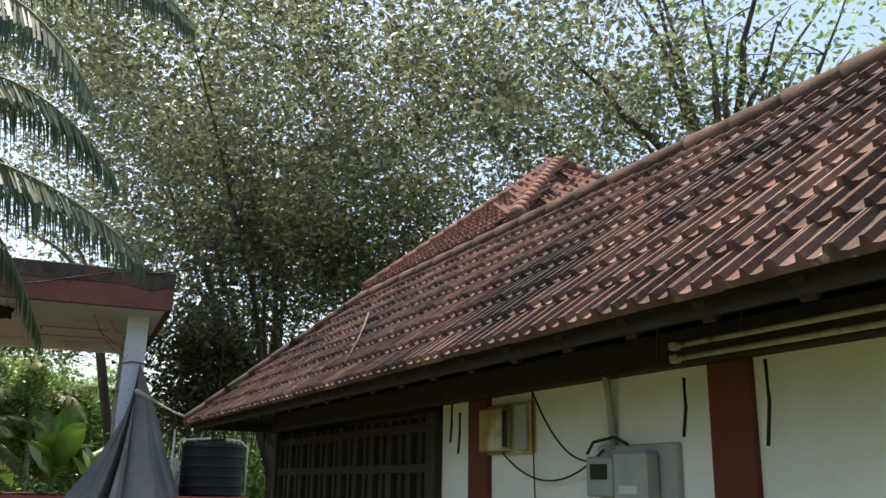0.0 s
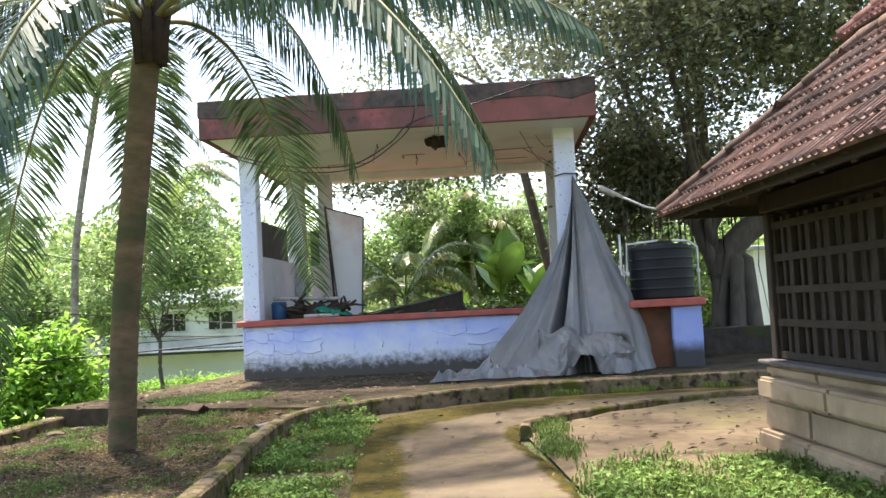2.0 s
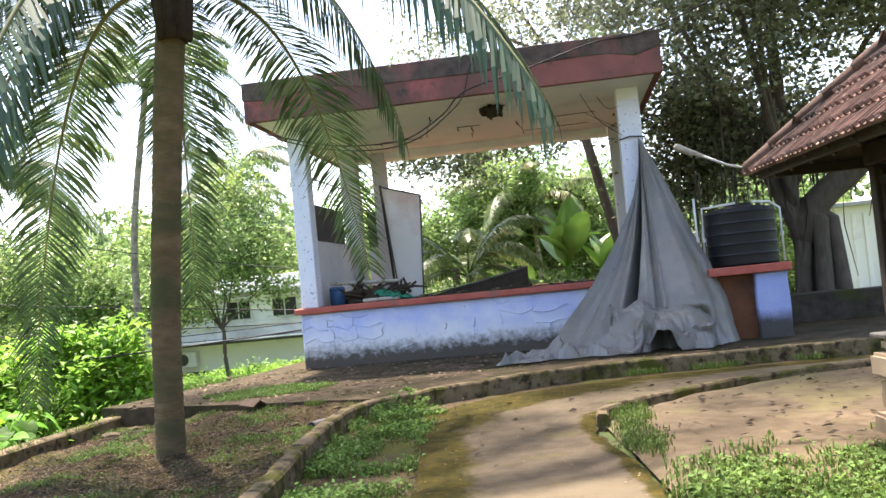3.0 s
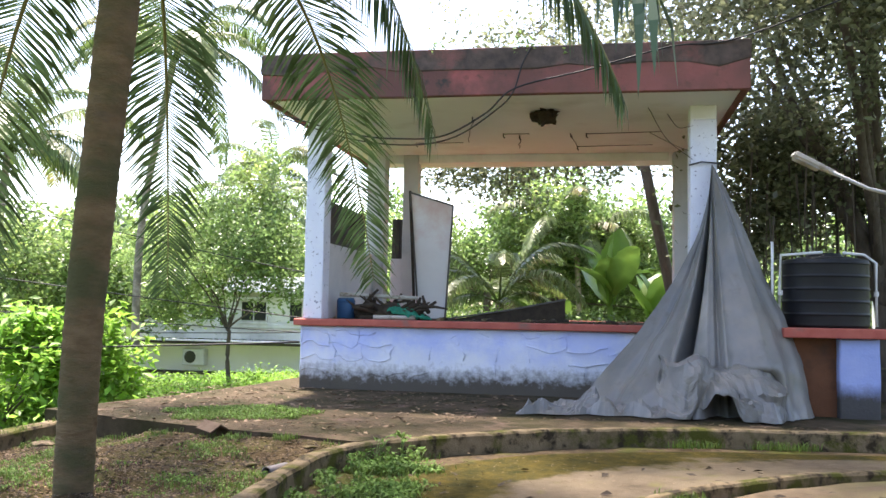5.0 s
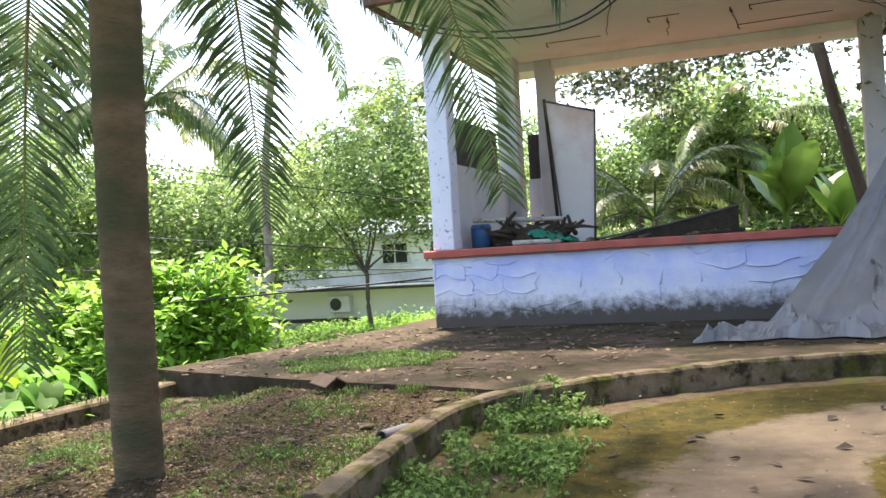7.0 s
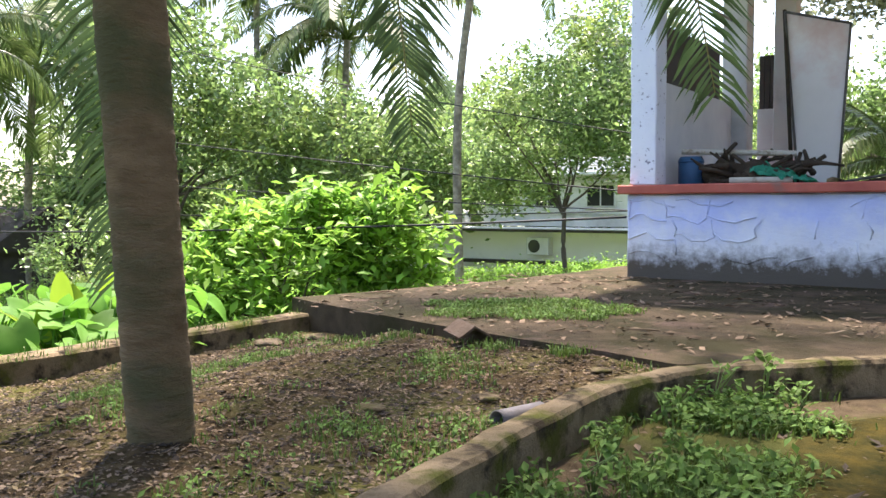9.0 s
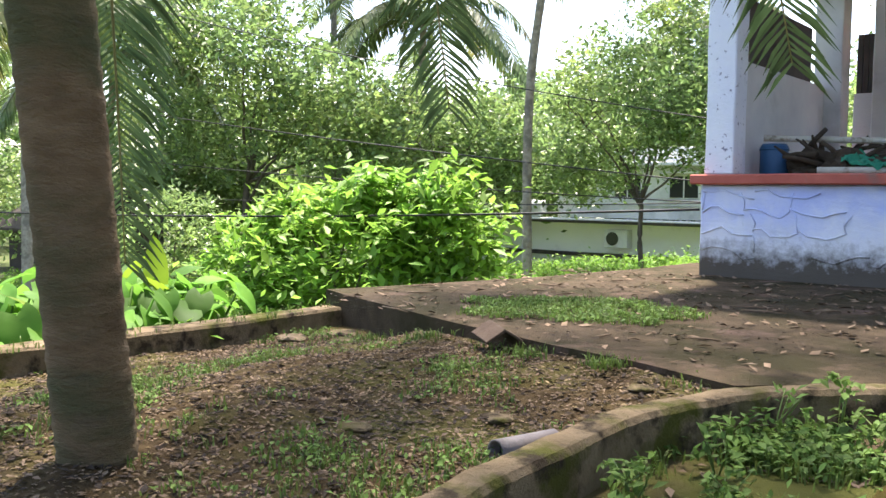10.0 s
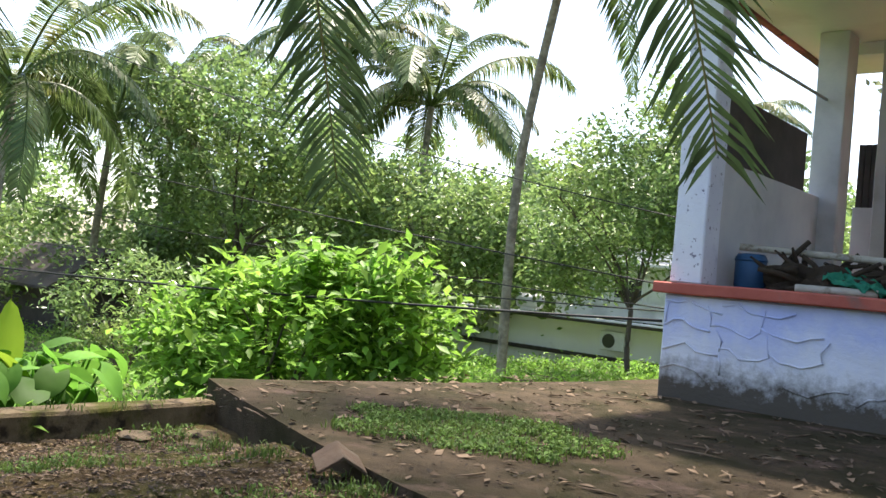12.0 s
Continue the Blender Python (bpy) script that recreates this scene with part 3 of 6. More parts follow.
    for a, b in (((2.9, 0.6), (2.5, 2.9)), ((3.6, 2.3), (3.5, 3.6)), ((1.4, 2.9), (2.4, 2.9)), ((4.9, 2.2), (6.3, 2.1)), ((4.6, 2.2), (4.7, 3.4)), ((4.7, 3.5), (6.2, 3.4)), ((3.3, 2.1), (3.8, 2.1))):
        pts = [Vector((a[0] + (b[0] - a[0]) * k / 6 + rng.uniform(-.03, .03), a[1] + (b[1] - a[1]) * k / 6, 4.848)) for k in range(7)]
        tube("ceiling_conduit", pts, 0.007, M["wire"], stage, 5)
        tube("ceiling_hook", [(a[0], a[1], 4.86), (a[0], a[1], 4.80), (a[0] + 0.03, a[1], 4.77)], 0.012, M["wire"], stage, 5)


build_stage()


def leaning_board():
    t = thing("leaning_board", None, "tall pale peeling board leaning inside the stage", "board")
    cs = [(1.22, 3.25, 3.86), (2.17, 3.1, 3.56), (2.08, 2.85, 1.2), (1.52, 2.9, 1.2)]
    bm = bmesh.new()
    f = bm.faces.new([bm.verts.new(c) for c in cs])
    r = bmesh.ops.extrude_face_region(bm, geom=[f])
    for v in r["geom"]:
        if isinstance(v, bmesh.types.BMVert):
            v.co += Vector((0.01, 0.05, 0))
    bmesh.ops.recalc_face_normals(bm, faces=bm.faces[:])
    part("panel", bm, M["cream_board"], t)
    for a, b in zip(cs, cs[1:] + cs[:1]):
        tube("edge_batten", [Vector(a) + Vector((0, -.012, 0)), Vector(b) + Vector((0, -.012, 0))], 0.022, M["grey_wood"], t, 6)
    tube("prop", [(1.2, 3.3, 3.9), (1.5, 2.6, 1.2)], 0.03, M["coir"], t, 6)


leaning_board()


# ---- water tank on its pier ----
def tank_stand():
    t = thing("tank_stand", None, "brown and blue rendered masonry stand below the water tank", "stand")
    part("brown_wall", rough_up(box_bm(7.6, 8.47, -1.55, 0.0, -0.3, 1.1, 0.015), 0.006), M["terracotta"], t)
    bm = box_bm(8.46, 9.0, -1.7, 0.0, -0.3, 1.1, 0.02)
    bmesh.ops.subdivide_edges(bm, edges=bm.edges[:], cuts=6, use_grid_fill=True)
    part("pier", rough_up(bm, 0.014, 3), M["blue_block"], t, "blue limewashed pier, black with damp at the foot")
    bm = box_bm(7.7, 9.06, -1.8, 0.1, 1.1, 1.24, 0.012)
    part("cap_slab", rough_up(bm, 0.006), M["ledge_red"], t, "red oxide top slab")


tank_stand()


def water_tank():
    c = Vector((8.46, -0.95, 1.24))
    t = thing("water_tank", Matrix.Translation(c), "black ribbed plastic water tank with a domed lid", "water tank")
    prof = [(0.0, 0.0), (0.56, 0.0), (0.6, 0.03)]
    z = 0.03
    for k in range(5):
        prof += [(0.6, z + 0.012), (0.6, z + 0.143), (0.602, z + 0.15), (0.612, z + 0.157), (0.612, z + 0.172), (0.6, z + 0.18)]
        z += 0.185
    prof += [(0.6, z + 0.02), (0.585, z + 0.04), (0.42, z + 0.075), (0.3, z + 0.09), (0.0, z + 0.09)]
    vs, fs, n = [], [], 40
    for r, zz in prof:
        for k in range(n):
            a = 2 * math.pi * k / n
            vs.append((r * math.cos(a), r * math.sin(a), zz))
    for j in range(len(prof) - 1):
        for k in range(n):
            fs.append((j * n + k, j * n + (k + 1) % n, (j + 1) * n + (k + 1) % n, (j + 1) * n + k))
    raw("body", vs, fs, M["black_plastic"], t, smooth=True)
    bm = bmesh.new()
    bmesh.ops.create_cone(bm, cap_ends=True, segments=28, radius1=0.27, radius2=0.22, depth=0.06, matrix=Matrix.Translation((0, 0, z + 0.115)))
    part("lid", bm, M["black_plastic"], t)
    tube("pipe", [(-0.68, -0.15, 0.05), (-0.68, -0.2, 0.6), (-0.66, -0.2, 1.06), (-0.1, -0.3, 1.1)], 0.022, M["pvc"], t, 8, "white plastic inlet pipe")
    tube("pipe", [(0.64, -0.25, 0.03), (0.64, -0.25, 0.95), (0.5, -0.2, 1.07), (0.2, -0.2, 1.1)], 0.022, M["pvc"], t, 8, "white plastic outlet pipe")
    tube("pipe", [(-0.8, -0.3, -0.1), (-0.8, -0.3, 1.25)], 0.02, M["pvc"], t, 8)
    for x, z2 in ((-0.16, 0.5), (0.64, 0.5)):
        bm = bmesh.new()
        bmesh.ops.create_cone(bm, cap_ends=True, segments=12, radius1=0.035, radius2=0.035, depth=0.07, matrix=pose(x if x > 0 else -0.68, -0.25, z2))
        part("pipe_joint", bm, M["pvc"], t)


water_tank()


# ---- tarpaulin hung from the pillar ----
def facet(p, k):
    """Crumple of flat facets, each tilted its own way, that meet in sharp creases."""
    q = Vector((p.x * k, p.y * k, p.z * k * 0.6))
    d, c = noise.voronoi(q)
    return (q - Vector(c[0])).dot(Vector(noise.noise_vector(Vector(c[0]) * 5.3))) * 1.5 * smooth((d[1] - d[0]) / 0.2) + 0.12 * (d[1] - d[0])


def tarpaulin():
    t = thing("tarpaulin", None, "grey tarpaulin hung from the stage pillar and heaped on the ground", "tarpaulin")
    apex = Vector((6.95, -0.08, 3.85))
    hem = spline([(4.75, -1.5), (5.1, -1.75), (5.5, -2.0), (5.9, -2.2), (6.3, -2.5), (6.75, -2.7), (7.2, -2.62), (7.6, -2.4), (7.95, -2.05), (8.05, -1.5), (7.75, -1.0)], 20)
    n, mrows = len(hem), 96
    vs = []
    for j in range(mrows + 1):
        v = j / mrows
        for i, hpt in enumerate(hem):
            u = i / (n - 1)
            flare = v ** (1.9 - 0.95 * smooth((u - 0.2) / 0.55))
            p = apex.lerp(Vector((hpt.x, hpt.y, 0)), flare)
            p.z = apex.z * (1 - v) ** (0.93 if u > .3 else 0.95)
            out = Vector((hpt.x - 6.95, hpt.y + 0.1, 0)).normalized()
            groove = lambda c, w, d: -d * math.exp(-abs((u - c) / w) ** 2.4)
            ridge = lambda c, w, d: d * math.exp(-abs((u - c) / w))
            body = v ** 0.6 * (1 - 0.45 * v)
            fold = body * (groove(0.40 - 0.05 * v, 0.026, 1.25) + groove(0.50, 0.012, 0.20) + groove(0.73 + 0.03 * v, 0.03, 0.12) + groove(0.14, 0.02, 0.10)
                           + ridge(0.33, 0.05, 0.22) + ridge(0.455, 0.03, 0.22) + ridge(0.525, 0.02, 0.16) + ridge(0.66, 0.10, 0.16) + ridge(0.84, 0.05, 0.18) + ridge(0.2, 0.03, 0.05))
            fold += 0.018 * v * math.sin(u * 31 + 1.6 * math.sin(v * 4 + u * 9))
            crum = 0.10 * v * facet(p, 1.15) + 0.05 * smooth((v - 0.3) / 0.3) * facet(p + Vector((3, 1, 2)), 2.3) + 0.02 * facet(p + Vector((7, 2, 5)), 5.0)
            bag = 0.14 * math.exp(-((u - 0.72) / 0.16) ** 2) * smooth((v - 0.45) / 0.25) * (1 - smooth((v - 0.82) / 0.14))
            tuck = -0.5 * smooth((v - 0.84) / 0.06) * smooth((u - 0.43) / 0.05) * (1 - smooth((u - 0.66) / 0.06))
            p += out * (fold + crum + bag + tuck)
            p.z = max(p.z, 0.012 + 0.02 * abs(noise.noise(Vector((u * 40, v * 10, 3)))))
            vs.append(p)
    fs = [(j * n + i, j * n + i + 1, (j + 1) * n + i + 1, (j + 1) * n + i) for j in range(mrows) for i in range(n - 1)]
    raw("hanging_sheet", vs, fs, M["tarp"], t, smooth=True)
    # the lower front bunched outwards: a lip, and under it a skirt that arches over a hollow
    vs, w, rows = [], 40, 22
    for j in range(rows):
        v = j / (rows - 1)
        for i in range(w):
            u = i / (w - 1)
            x = 6.02 + 1.55 * u + 0.30 * v * (u - 0.35)
            zt = 0.76 - 0.10 * u + 0.10 * noise.noise(Vector((u * 5, 0, 9)))
            arch = 0.02 + 0.36 * max(0.0, 1 - abs((u - 0.44 - 0.03 * math.sin(u * 40)) / 0.17)) ** 0.7
            lip = smooth(v / 0.16)
            y = -1.95 - 0.40 * lip - (0.30 + 0.12 * math.sin(u * 9 + 1)) * smooth((v - 0.12) / 0.88)
            z = zt - 0.05 * lip + 0.06 * math.sin(min(v / 0.16, 1) * math.pi) - (zt - 0.05 - arch) * max(0.0, (v - 0.14) / 0.86)
            q = Vector((x, y, z))
            push = 0.20 * facet(q + Vector((2, 5, 1)), 1.9) + 0.09 * facet(q + Vector((9, 1, 4)), 3.6) + 0.03 * facet(q + Vector((4, 4, 8)), 7.0)
            pleat = 0.13 * abs(math.sin((u - 0.5) * 8 + 1.6 * v)) * smooth((v - 0.05) / 0.3)
            q += Vector((0.3 * push, -push - pleat, 0.7 * push))
            side = smooth(u / 0.22) * (1 - smooth((u - 0.8) / 0.2))
            q.y += 0.45 * (1 - side)
            q.z = max(q.z, 0.014)
            vs.append(q)
    fs = [(j * w + i, j * w + i + 1, (j + 1) * w + i + 1, (j + 1) * w + i) for j in range(rows - 1) for i in range(w - 1)]
    raw("bunched_skirt", vs, fs, M["tarp"], t)
    # the hem piled on the apron
    vs, w, rows = [], 46, 15
    for j in range(rows):
        for i in range(w):
            u, v = i / (w - 1), j / (rows - 1)
            x = 4.05 + 2.35 * u
            y = -2.75 + 0.95 * v * (0.45 + 0.55 * smooth(u / 0.15)) + 0.25 * u + 0.3 * (1 - v) * noise.noise(Vector((x * 2.3, 0, 1)))
            q = Vector((x * 0.9 + 0.4 * y, y * 1.7, 4))
            h = 0.06 + 0.62 * facet(q, 1.5) + 0.30 * facet(q + Vector((5, 2, 1)), 3.2)
            edge = min(smooth(v / 0.12), smooth((1 - v) / 0.2), smooth(u / 0.12))
            vs.append((x + 0.07 * facet(q + Vector((1, 1, 9)), 3.0), y + 0.10 * facet(q + Vector((8, 3, 2)), 2.6), 0.014 + max(0.0, h) * edge * (0.95 - 0.35 * u)))
    fs = [(j * w + i, j * w + i + 1, (j + 1) * w + i + 1, (j + 1) * w + i) for j in range(rows - 1) for i in range(w - 1)]
    raw("crumpled_hem", vs, fs, M["tarp"], t)
    tube("tie_rope", [(6.6, 0.0, 3.85), (6.8, -0.02, 3.9), (7.08, -0.02, 3.87), (7.1, 0.2, 3.85)], 0.014, M["wire"], t, 6)


tarpaulin()

# ---- tiled hall ----
HALL = pose(7.0, -9.0, 0, 0, 0, 5.05)
hall = thing("temple_hall", HALL, "low white hall with a dark lattice and clay-tiled hipped roof", "building")
PITCH = 42.0


def build_hall():
    far, end = -0.25, -17.0
    # moulded stone plinth in courses of blocks
    rng = random.Random(3)
    courses = [(-0.35, -0.02, 0.70), (-0.02, 0.27, 0.78), (0.27, 0.48, 0.72), (0.48, 0.6, 0.82)]
    for z0, z1, x0 in courses:
        y = far
        while y > end:
            ln = rng.uniform(0.9, 1.5)
            bm = box_bm(x0, 1.3, max(y - ln, end) + 0.006, y, z0 + 0.004, z1 - 0.004, 0.028, seg=2)
            part("plinth_stone", rough_up(bm, 0.006, 2.5), M["plinth_stone"], hall)
            y -= ln
    part("plinth_core", box_bm(0.86, 2.5, end, far - 0.02, -0.35, 0.585), M["plinth_stone"], hall)
    part("floor_edge", rough_up(box_bm(0.76, 1.3, -4.15, far + 0.04, 0.602, 0.64, 0.01), 0.004), M["grey_wood"], hall)
    # lattice bay
    y0, y1 = -0.35, -4.05
    for i in range(11):
        y = y0 + (y1 - y0) * i / 10
        part("lattice_post", box_bm(0.94, 1.0, y - 0.045, y + 0.045, 0.64, 2.0, 0.006), M["dark_wood"], hall)
    for i in range(5):
        z = 0.68 + i * 0.31
        part("lattice_rail", box_bm(0.93, 0.99, y1, y0, z - 0.035, z + 0.035, 0.006), M["dark_wood"], hall)
    for i in range(10):
        y = y0 + (y1 - y0) * (i + 0.5) / 10
        part("lattice_slat", box_bm(0.955, 0.985, y - 0.03, y + 0.03, 0.64, 2.0, 0.004), M["dark_wood"], hall)
    part("inner_shutter", box_bm(1.25, 1.3, y1, y0, 0.62, 2.0), M["grey_wood"], hall, "grey boards behind the lattice")
    part("end_post", box_bm(0.9, 1.06, y1 - 0.16, y1, 0.6, 2.02, 0.01), M["dark_wood"], hall)
    part("corner_post", box_bm(0.9, 1.06, far - 0.1, far + 0.02, 0.64, 2.05, 0.01), M["dark_wood"], hall)
    # walls
    part("wall", rough_up(box_bm(0.97, 1.22, end, y1 - 0.16, 1.05, 2.06), 0.0), M["white_wall"], hall, "white distempered wall")
    part("dado", box_bm(0.955, 1.22, end, y1 - 0.16, 0.6, 1.05, 0.006), M["maroon"], hall, "maroon painted dado")
    for y in (-4.79, -7.1, -9.9, -12.4, -14.9):
        part("pilaster", box_bm(0.93, 1.1, y - 0.13, y + 0.13, 1.05, 2.06, 0.008), M["maroon"], hall, "maroon painted pilaster")
    part("far_wall", box_bm(1.06, 2.3, far - 0.2, far - 0.05, 0.6, 2.1), M["dark_wood"], hall)
    part("rear_wall", box_bm(2.1, 2.3, end, far - 0.2, 0.6, 2.1), M["white_wall"], hall)
    part("wall_plate", box_bm(0.88, 1.12, end, far + 0.05, 2.06, 2.24, 0.01), M["dark_wood"], hall, "dark timber wall plate")
    part("inner_ceiling", box_bm(1.0, 2.2, end, far - 0.2, 2.25, 2.29), M["dark_wood"], hall)
    part("eave_board", box_bm(0.05, 0.085, end, 0.0, 2.05, 2.13, 0.005), M["dark_wood"], hall, "dark weathered eaves board")
    part("eave_board", box_bm(0.05, 2.75, -0.085, -0.05, 2.05, 2.13, 0.005), M["dark_wood"], hall)
    t = math.tan(radians(PITCH))
    for k in range(40):
        y = -0.3 - k * 0.42
        bm = bmesh.new()
        box_bm(0, 1.45, y - 0.03, y + 0.03, -0.05, 0.05, bm=bm)
        bmesh.ops.rotate(bm, verts=bm.verts[:], cent=(0, 0, 0), matrix=Matrix.Rotation(-radians(PITCH), 3, "Y"))
        bmesh.ops.translate(bm, verts=bm.verts[:], vec=(0.06, 0, 2.07))
        part("rafter", bm, M["dark_wood"], hall)
    # roof deck: hip at the far end
    rx, rz = 1.42, 2.14 + 1.42 * t
    e = end - 0.3
    vs = [(0, 0, 2.14), (0, e, 2.14), (rx, -rx, rz), (rx, e, rz), (2 * rx, 0, 2.14), (2 * rx, e, 2.14)]
    vs += [(x, y, z - 0.05) for x, y, z in vs]
    fs = [(0, 1, 3, 2), (4, 2, 3, 5), (0, 2, 4), (6, 8, 9, 7), (10, 11, 9, 8), (6, 10, 8), (0, 6, 7, 1), (4, 5, 11, 10), (0, 4, 10, 6), (1, 7, 9, 3), (3, 9, 11, 5)]
    raw("roof_deck", vs, fs, M["dark_wood"], hall)
    return rx, rz, e


RX_, RZ_, RE_ = build_hall()


# ---- plants ----
def leaf_mesh(name, pts, size, material, parent=None, seed=1, elong=1.9, droop=0.35, label="", upright=0.5):
    """Many small folded leaves, one at each point."""
    rng = np.random.default_rng(seed)
    p = np.asarray(pts, float)
    n = len(p)
    d = rng.normal(size=(n, 3))
    d[:, 2] = d[:, 2] * 0.6 - droop
    d /= np.linalg.norm(d, axis=1)[:, None]
    up = rng.normal(size=(n, 3)) * (1 - upright) + np.array((0, 0, 1.0)) * upright
    s = np.cross(d, up)
    s /= np.linalg.norm(s, axis=1)[:, None] + 1e-9
    nrm = np.cross(s, d)
    L = size * rng.uniform(0.6, 1.25, n)[:, None]
    W = L / elong * 0.5
    v = np.empty((n, 4, 3))
    v[:, 0] = p - d * L * 0.5
    v[:, 1] = p + s * W + nrm * W * 0.35
    v[:, 2] = p + d * L * 0.5
    v[:, 3] = p - s * W + nrm * W * 0.35
    idx = np.arange(n)[:, None] * 4
    tris = np.concatenate([idx + np.array([0, 1, 2]), idx + np.array([0, 2, 3])], 1).reshape(-1)
    me = bpy.data.meshes.new(name)
    me.vertices.add(n * 4)
    me.vertices.foreach_set("co", v.reshape(-1))
    nt = n * 2
    me.loops.add(nt * 3)
    me.loops.foreach_set("vertex_index", tris.astype(np.int32))
    me.polygons.add(nt)
    me.polygons.foreach_set("loop_start", np.arange(0, nt * 3, 3, dtype=np.int32))
    me.update(calc_edges=True)
    me.materials.append(material)
    ob = new(name, me)
    ob.parent = parent
    if label:
        ob["label"] = label
    return ob


def clumps(ells, seed, hollow=0.55):
    """Clump centres spread through ellipsoids (cx, cy, cz, rx, ry, rz, count), thicker towards the outside."""
    rng = np.random.default_rng(seed)
    out = []
    for cx, cy, cz, rx, ry, rz, n in ells:
        d = rng.normal(size=(n, 3))
        d /= np.linalg.norm(d, axis=1)[:, None]
        r = (hollow ** 3 + rng.random(n) * (1 - hollow ** 3)) ** (1 / 3)
        r = r * rng.uniform(0.82, 1.12, n)
        out.append(np.array((cx, cy, cz)) + d * r[:, None] * np.array((rx, ry, rz)))
    return np.concatenate(out)


def fill(centres, per, radius, seed, flat=0.7):
    rng = np.random.default_rng(seed)
    k = np.repeat(centres, per, axis=0)
    rr = np.repeat(rng.uniform(0.6, 1.3, len(centres)) * radius, per)
    d = rng.normal(size=k.shape) * 0.55
    d[:, 2] *= flat
    return k + d * rr[:, None]


def limbs_mesh(base, fork, ends, r0, r1, seed, sides=8):
    """A tapered trunk from base to fork and curved limbs to the ends, in one mesh."""
    rng = random.Random(seed)
    base, fork = Vector(base), Vector(fork)
    mid = base.lerp(fork, 0.5) + Vector((rng.uniform(-.2, .2), rng.uniform(-.2, .2), 0))
    pts = spline([tuple(base - Vector((0, 0, 0.4))), tuple(base), tuple(mid), tuple(fork)], 5)
    rad = [r0 * (1.35 if i < 4 else 1.0) + (r1 - r0) * i / (len(pts) - 1) for i in range(len(pts))]
    V, F = tube_mesh(pts, rad, sides)
    for e in ends:
        e = Vector(e)
        start = fork if rng.random() < 0.7 else base.lerp(fork, rng.uniform(0.7, 1))
        c = start.lerp(e, 0.45) + Vector((rng.uniform(-.4, .4), rng.uniform(-.4, .4), rng.uniform(0.1, 0.9)))
        q = [p + Vector(noise.noise_vector(p * 1.3)) * 0.12 for p in bez(start, c, e, 9)]
        rr = [max(r1 * 0.62 * (1 - i / 9) ** 0.8, 0.012) for i in range(10)]
        v2, f2 = tube_mesh(q, rr, 6)
        o = len(V)
        V += v2
        F += [tuple(i + o for i in f) for f in f2]
        for _ in range(3):
            i = rng.randint(4, 8)
            tip = q[i] + Vector((rng.uniform(-1, 1), rng.uniform(-1, 1), rng.uniform(-.3, .8))) * (e - start).length * 0.22
            v2, f2 = tube_mesh(bez(q[i], q[i].lerp(tip, 0.5) + Vector((0, 0, .1)), tip, 4), [0.022, 0.018, 0.014, 0.01, 0.006], 5)
            o = len(V)
            V += v2
            F += [tuple(k + o for k in f) for f in f2]
    return V, F


def tree(label, base, fork, ells, per, radius, size, leaf, r0=0.2, r1=0.12, nlimbs=12, seed=1, category="tree", elong=1.9, bark=None):
    t = thing("tree", Matrix.Translation(base), label, category)
    c = clumps(ells, seed, 0.25)
    rng = random.Random(seed)
    off = np.array(base)
    ends = [tuple(c[rng.randrange(len(c))] - off) for _ in range(nlimbs)]
    V, F = limbs_mesh((0, 0, 0), Vector(fork) - Vector(base), ends, r0, r1, seed)
    raw("trunk", V, F, bark or M["bark"], t, smooth=True)
    leaf_mesh("crown", fill(c, per, radius, seed) - off, size, leaf, t, seed, elong)
    return t


# leaflets along a midrib, hanging from both sides
def frond_geo(mid, side, length=0.75, seed=1, per_m=24, width=0.036, stem=0.12, droop=0.22, spread=1.0):
    rng = random.Random(seed)
    V, F = [], []
    n = len(mid) - 1
    total = sum((b - a).length for a, b in zip(mid, mid[1:]))
    cnt = int(total * per_m)
    for i in range(cnt):
        s = stem + (1 - stem) * i / (cnt - 1)
        k = min(int(s * n), n - 1)
        f = s * n - k
        p = mid[k].lerp(mid[k + 1], f)
        T = (mid[k + 1] - mid[k]).normalized()
        prof = length * (0.55 + 0.45 * math.sin(min((s - stem) / 0.45, 1) * math.pi / 2)) * (1 - max(0, (s - 0.55) / 0.45) ** 1.6 * 0.62)
        for sg in (-1, 1):
            if rng.random() < 0.03:
                continue
            ln = prof * rng.uniform(0.74, 1.1)
            d = (side * sg * spread + T * (0.42 + 0.42 * s) + Vector((rng.uniform(-.13, .13), rng.uniform(-.13, .13), -droop * 0.4 + rng.uniform(-.12, .12)))).normalized()
            w = (T - d * T.dot(d)).normalized() * width * 0.5
            e = (d + Vector((0, 0, -droop * 1.3))).normalized()
            m1 = p + d * ln * 0.5
            tip = m1 + e * ln * 0.5
            o = len(V)
            V += [p - w * 0.5, p + w * 0.5, m1 + w, m1 - w, tip]
            F += [(o, o + 1, o + 2, o + 3), (o + 3, o + 2, o + 4)]
    return V, F


def frond(parent, a, c, b, seed, length=0.75, per_m=24, width=0.036, droop=0.22, spread=1.0):
    mid = bez(a, c, b, 24)
    h = Vector(b) - Vector(a)
    side = Vector((h.y, -h.x, 0)).normalized()
    V, F = frond_geo(mid, side, length, seed, per_m, width, droop=droop, spread=spread)
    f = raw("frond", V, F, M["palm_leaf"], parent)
    tube("midrib", mid, [0.034 - 0.029 * i / 24 for i in range(25)], M["rachis"], f, 6)
    return f


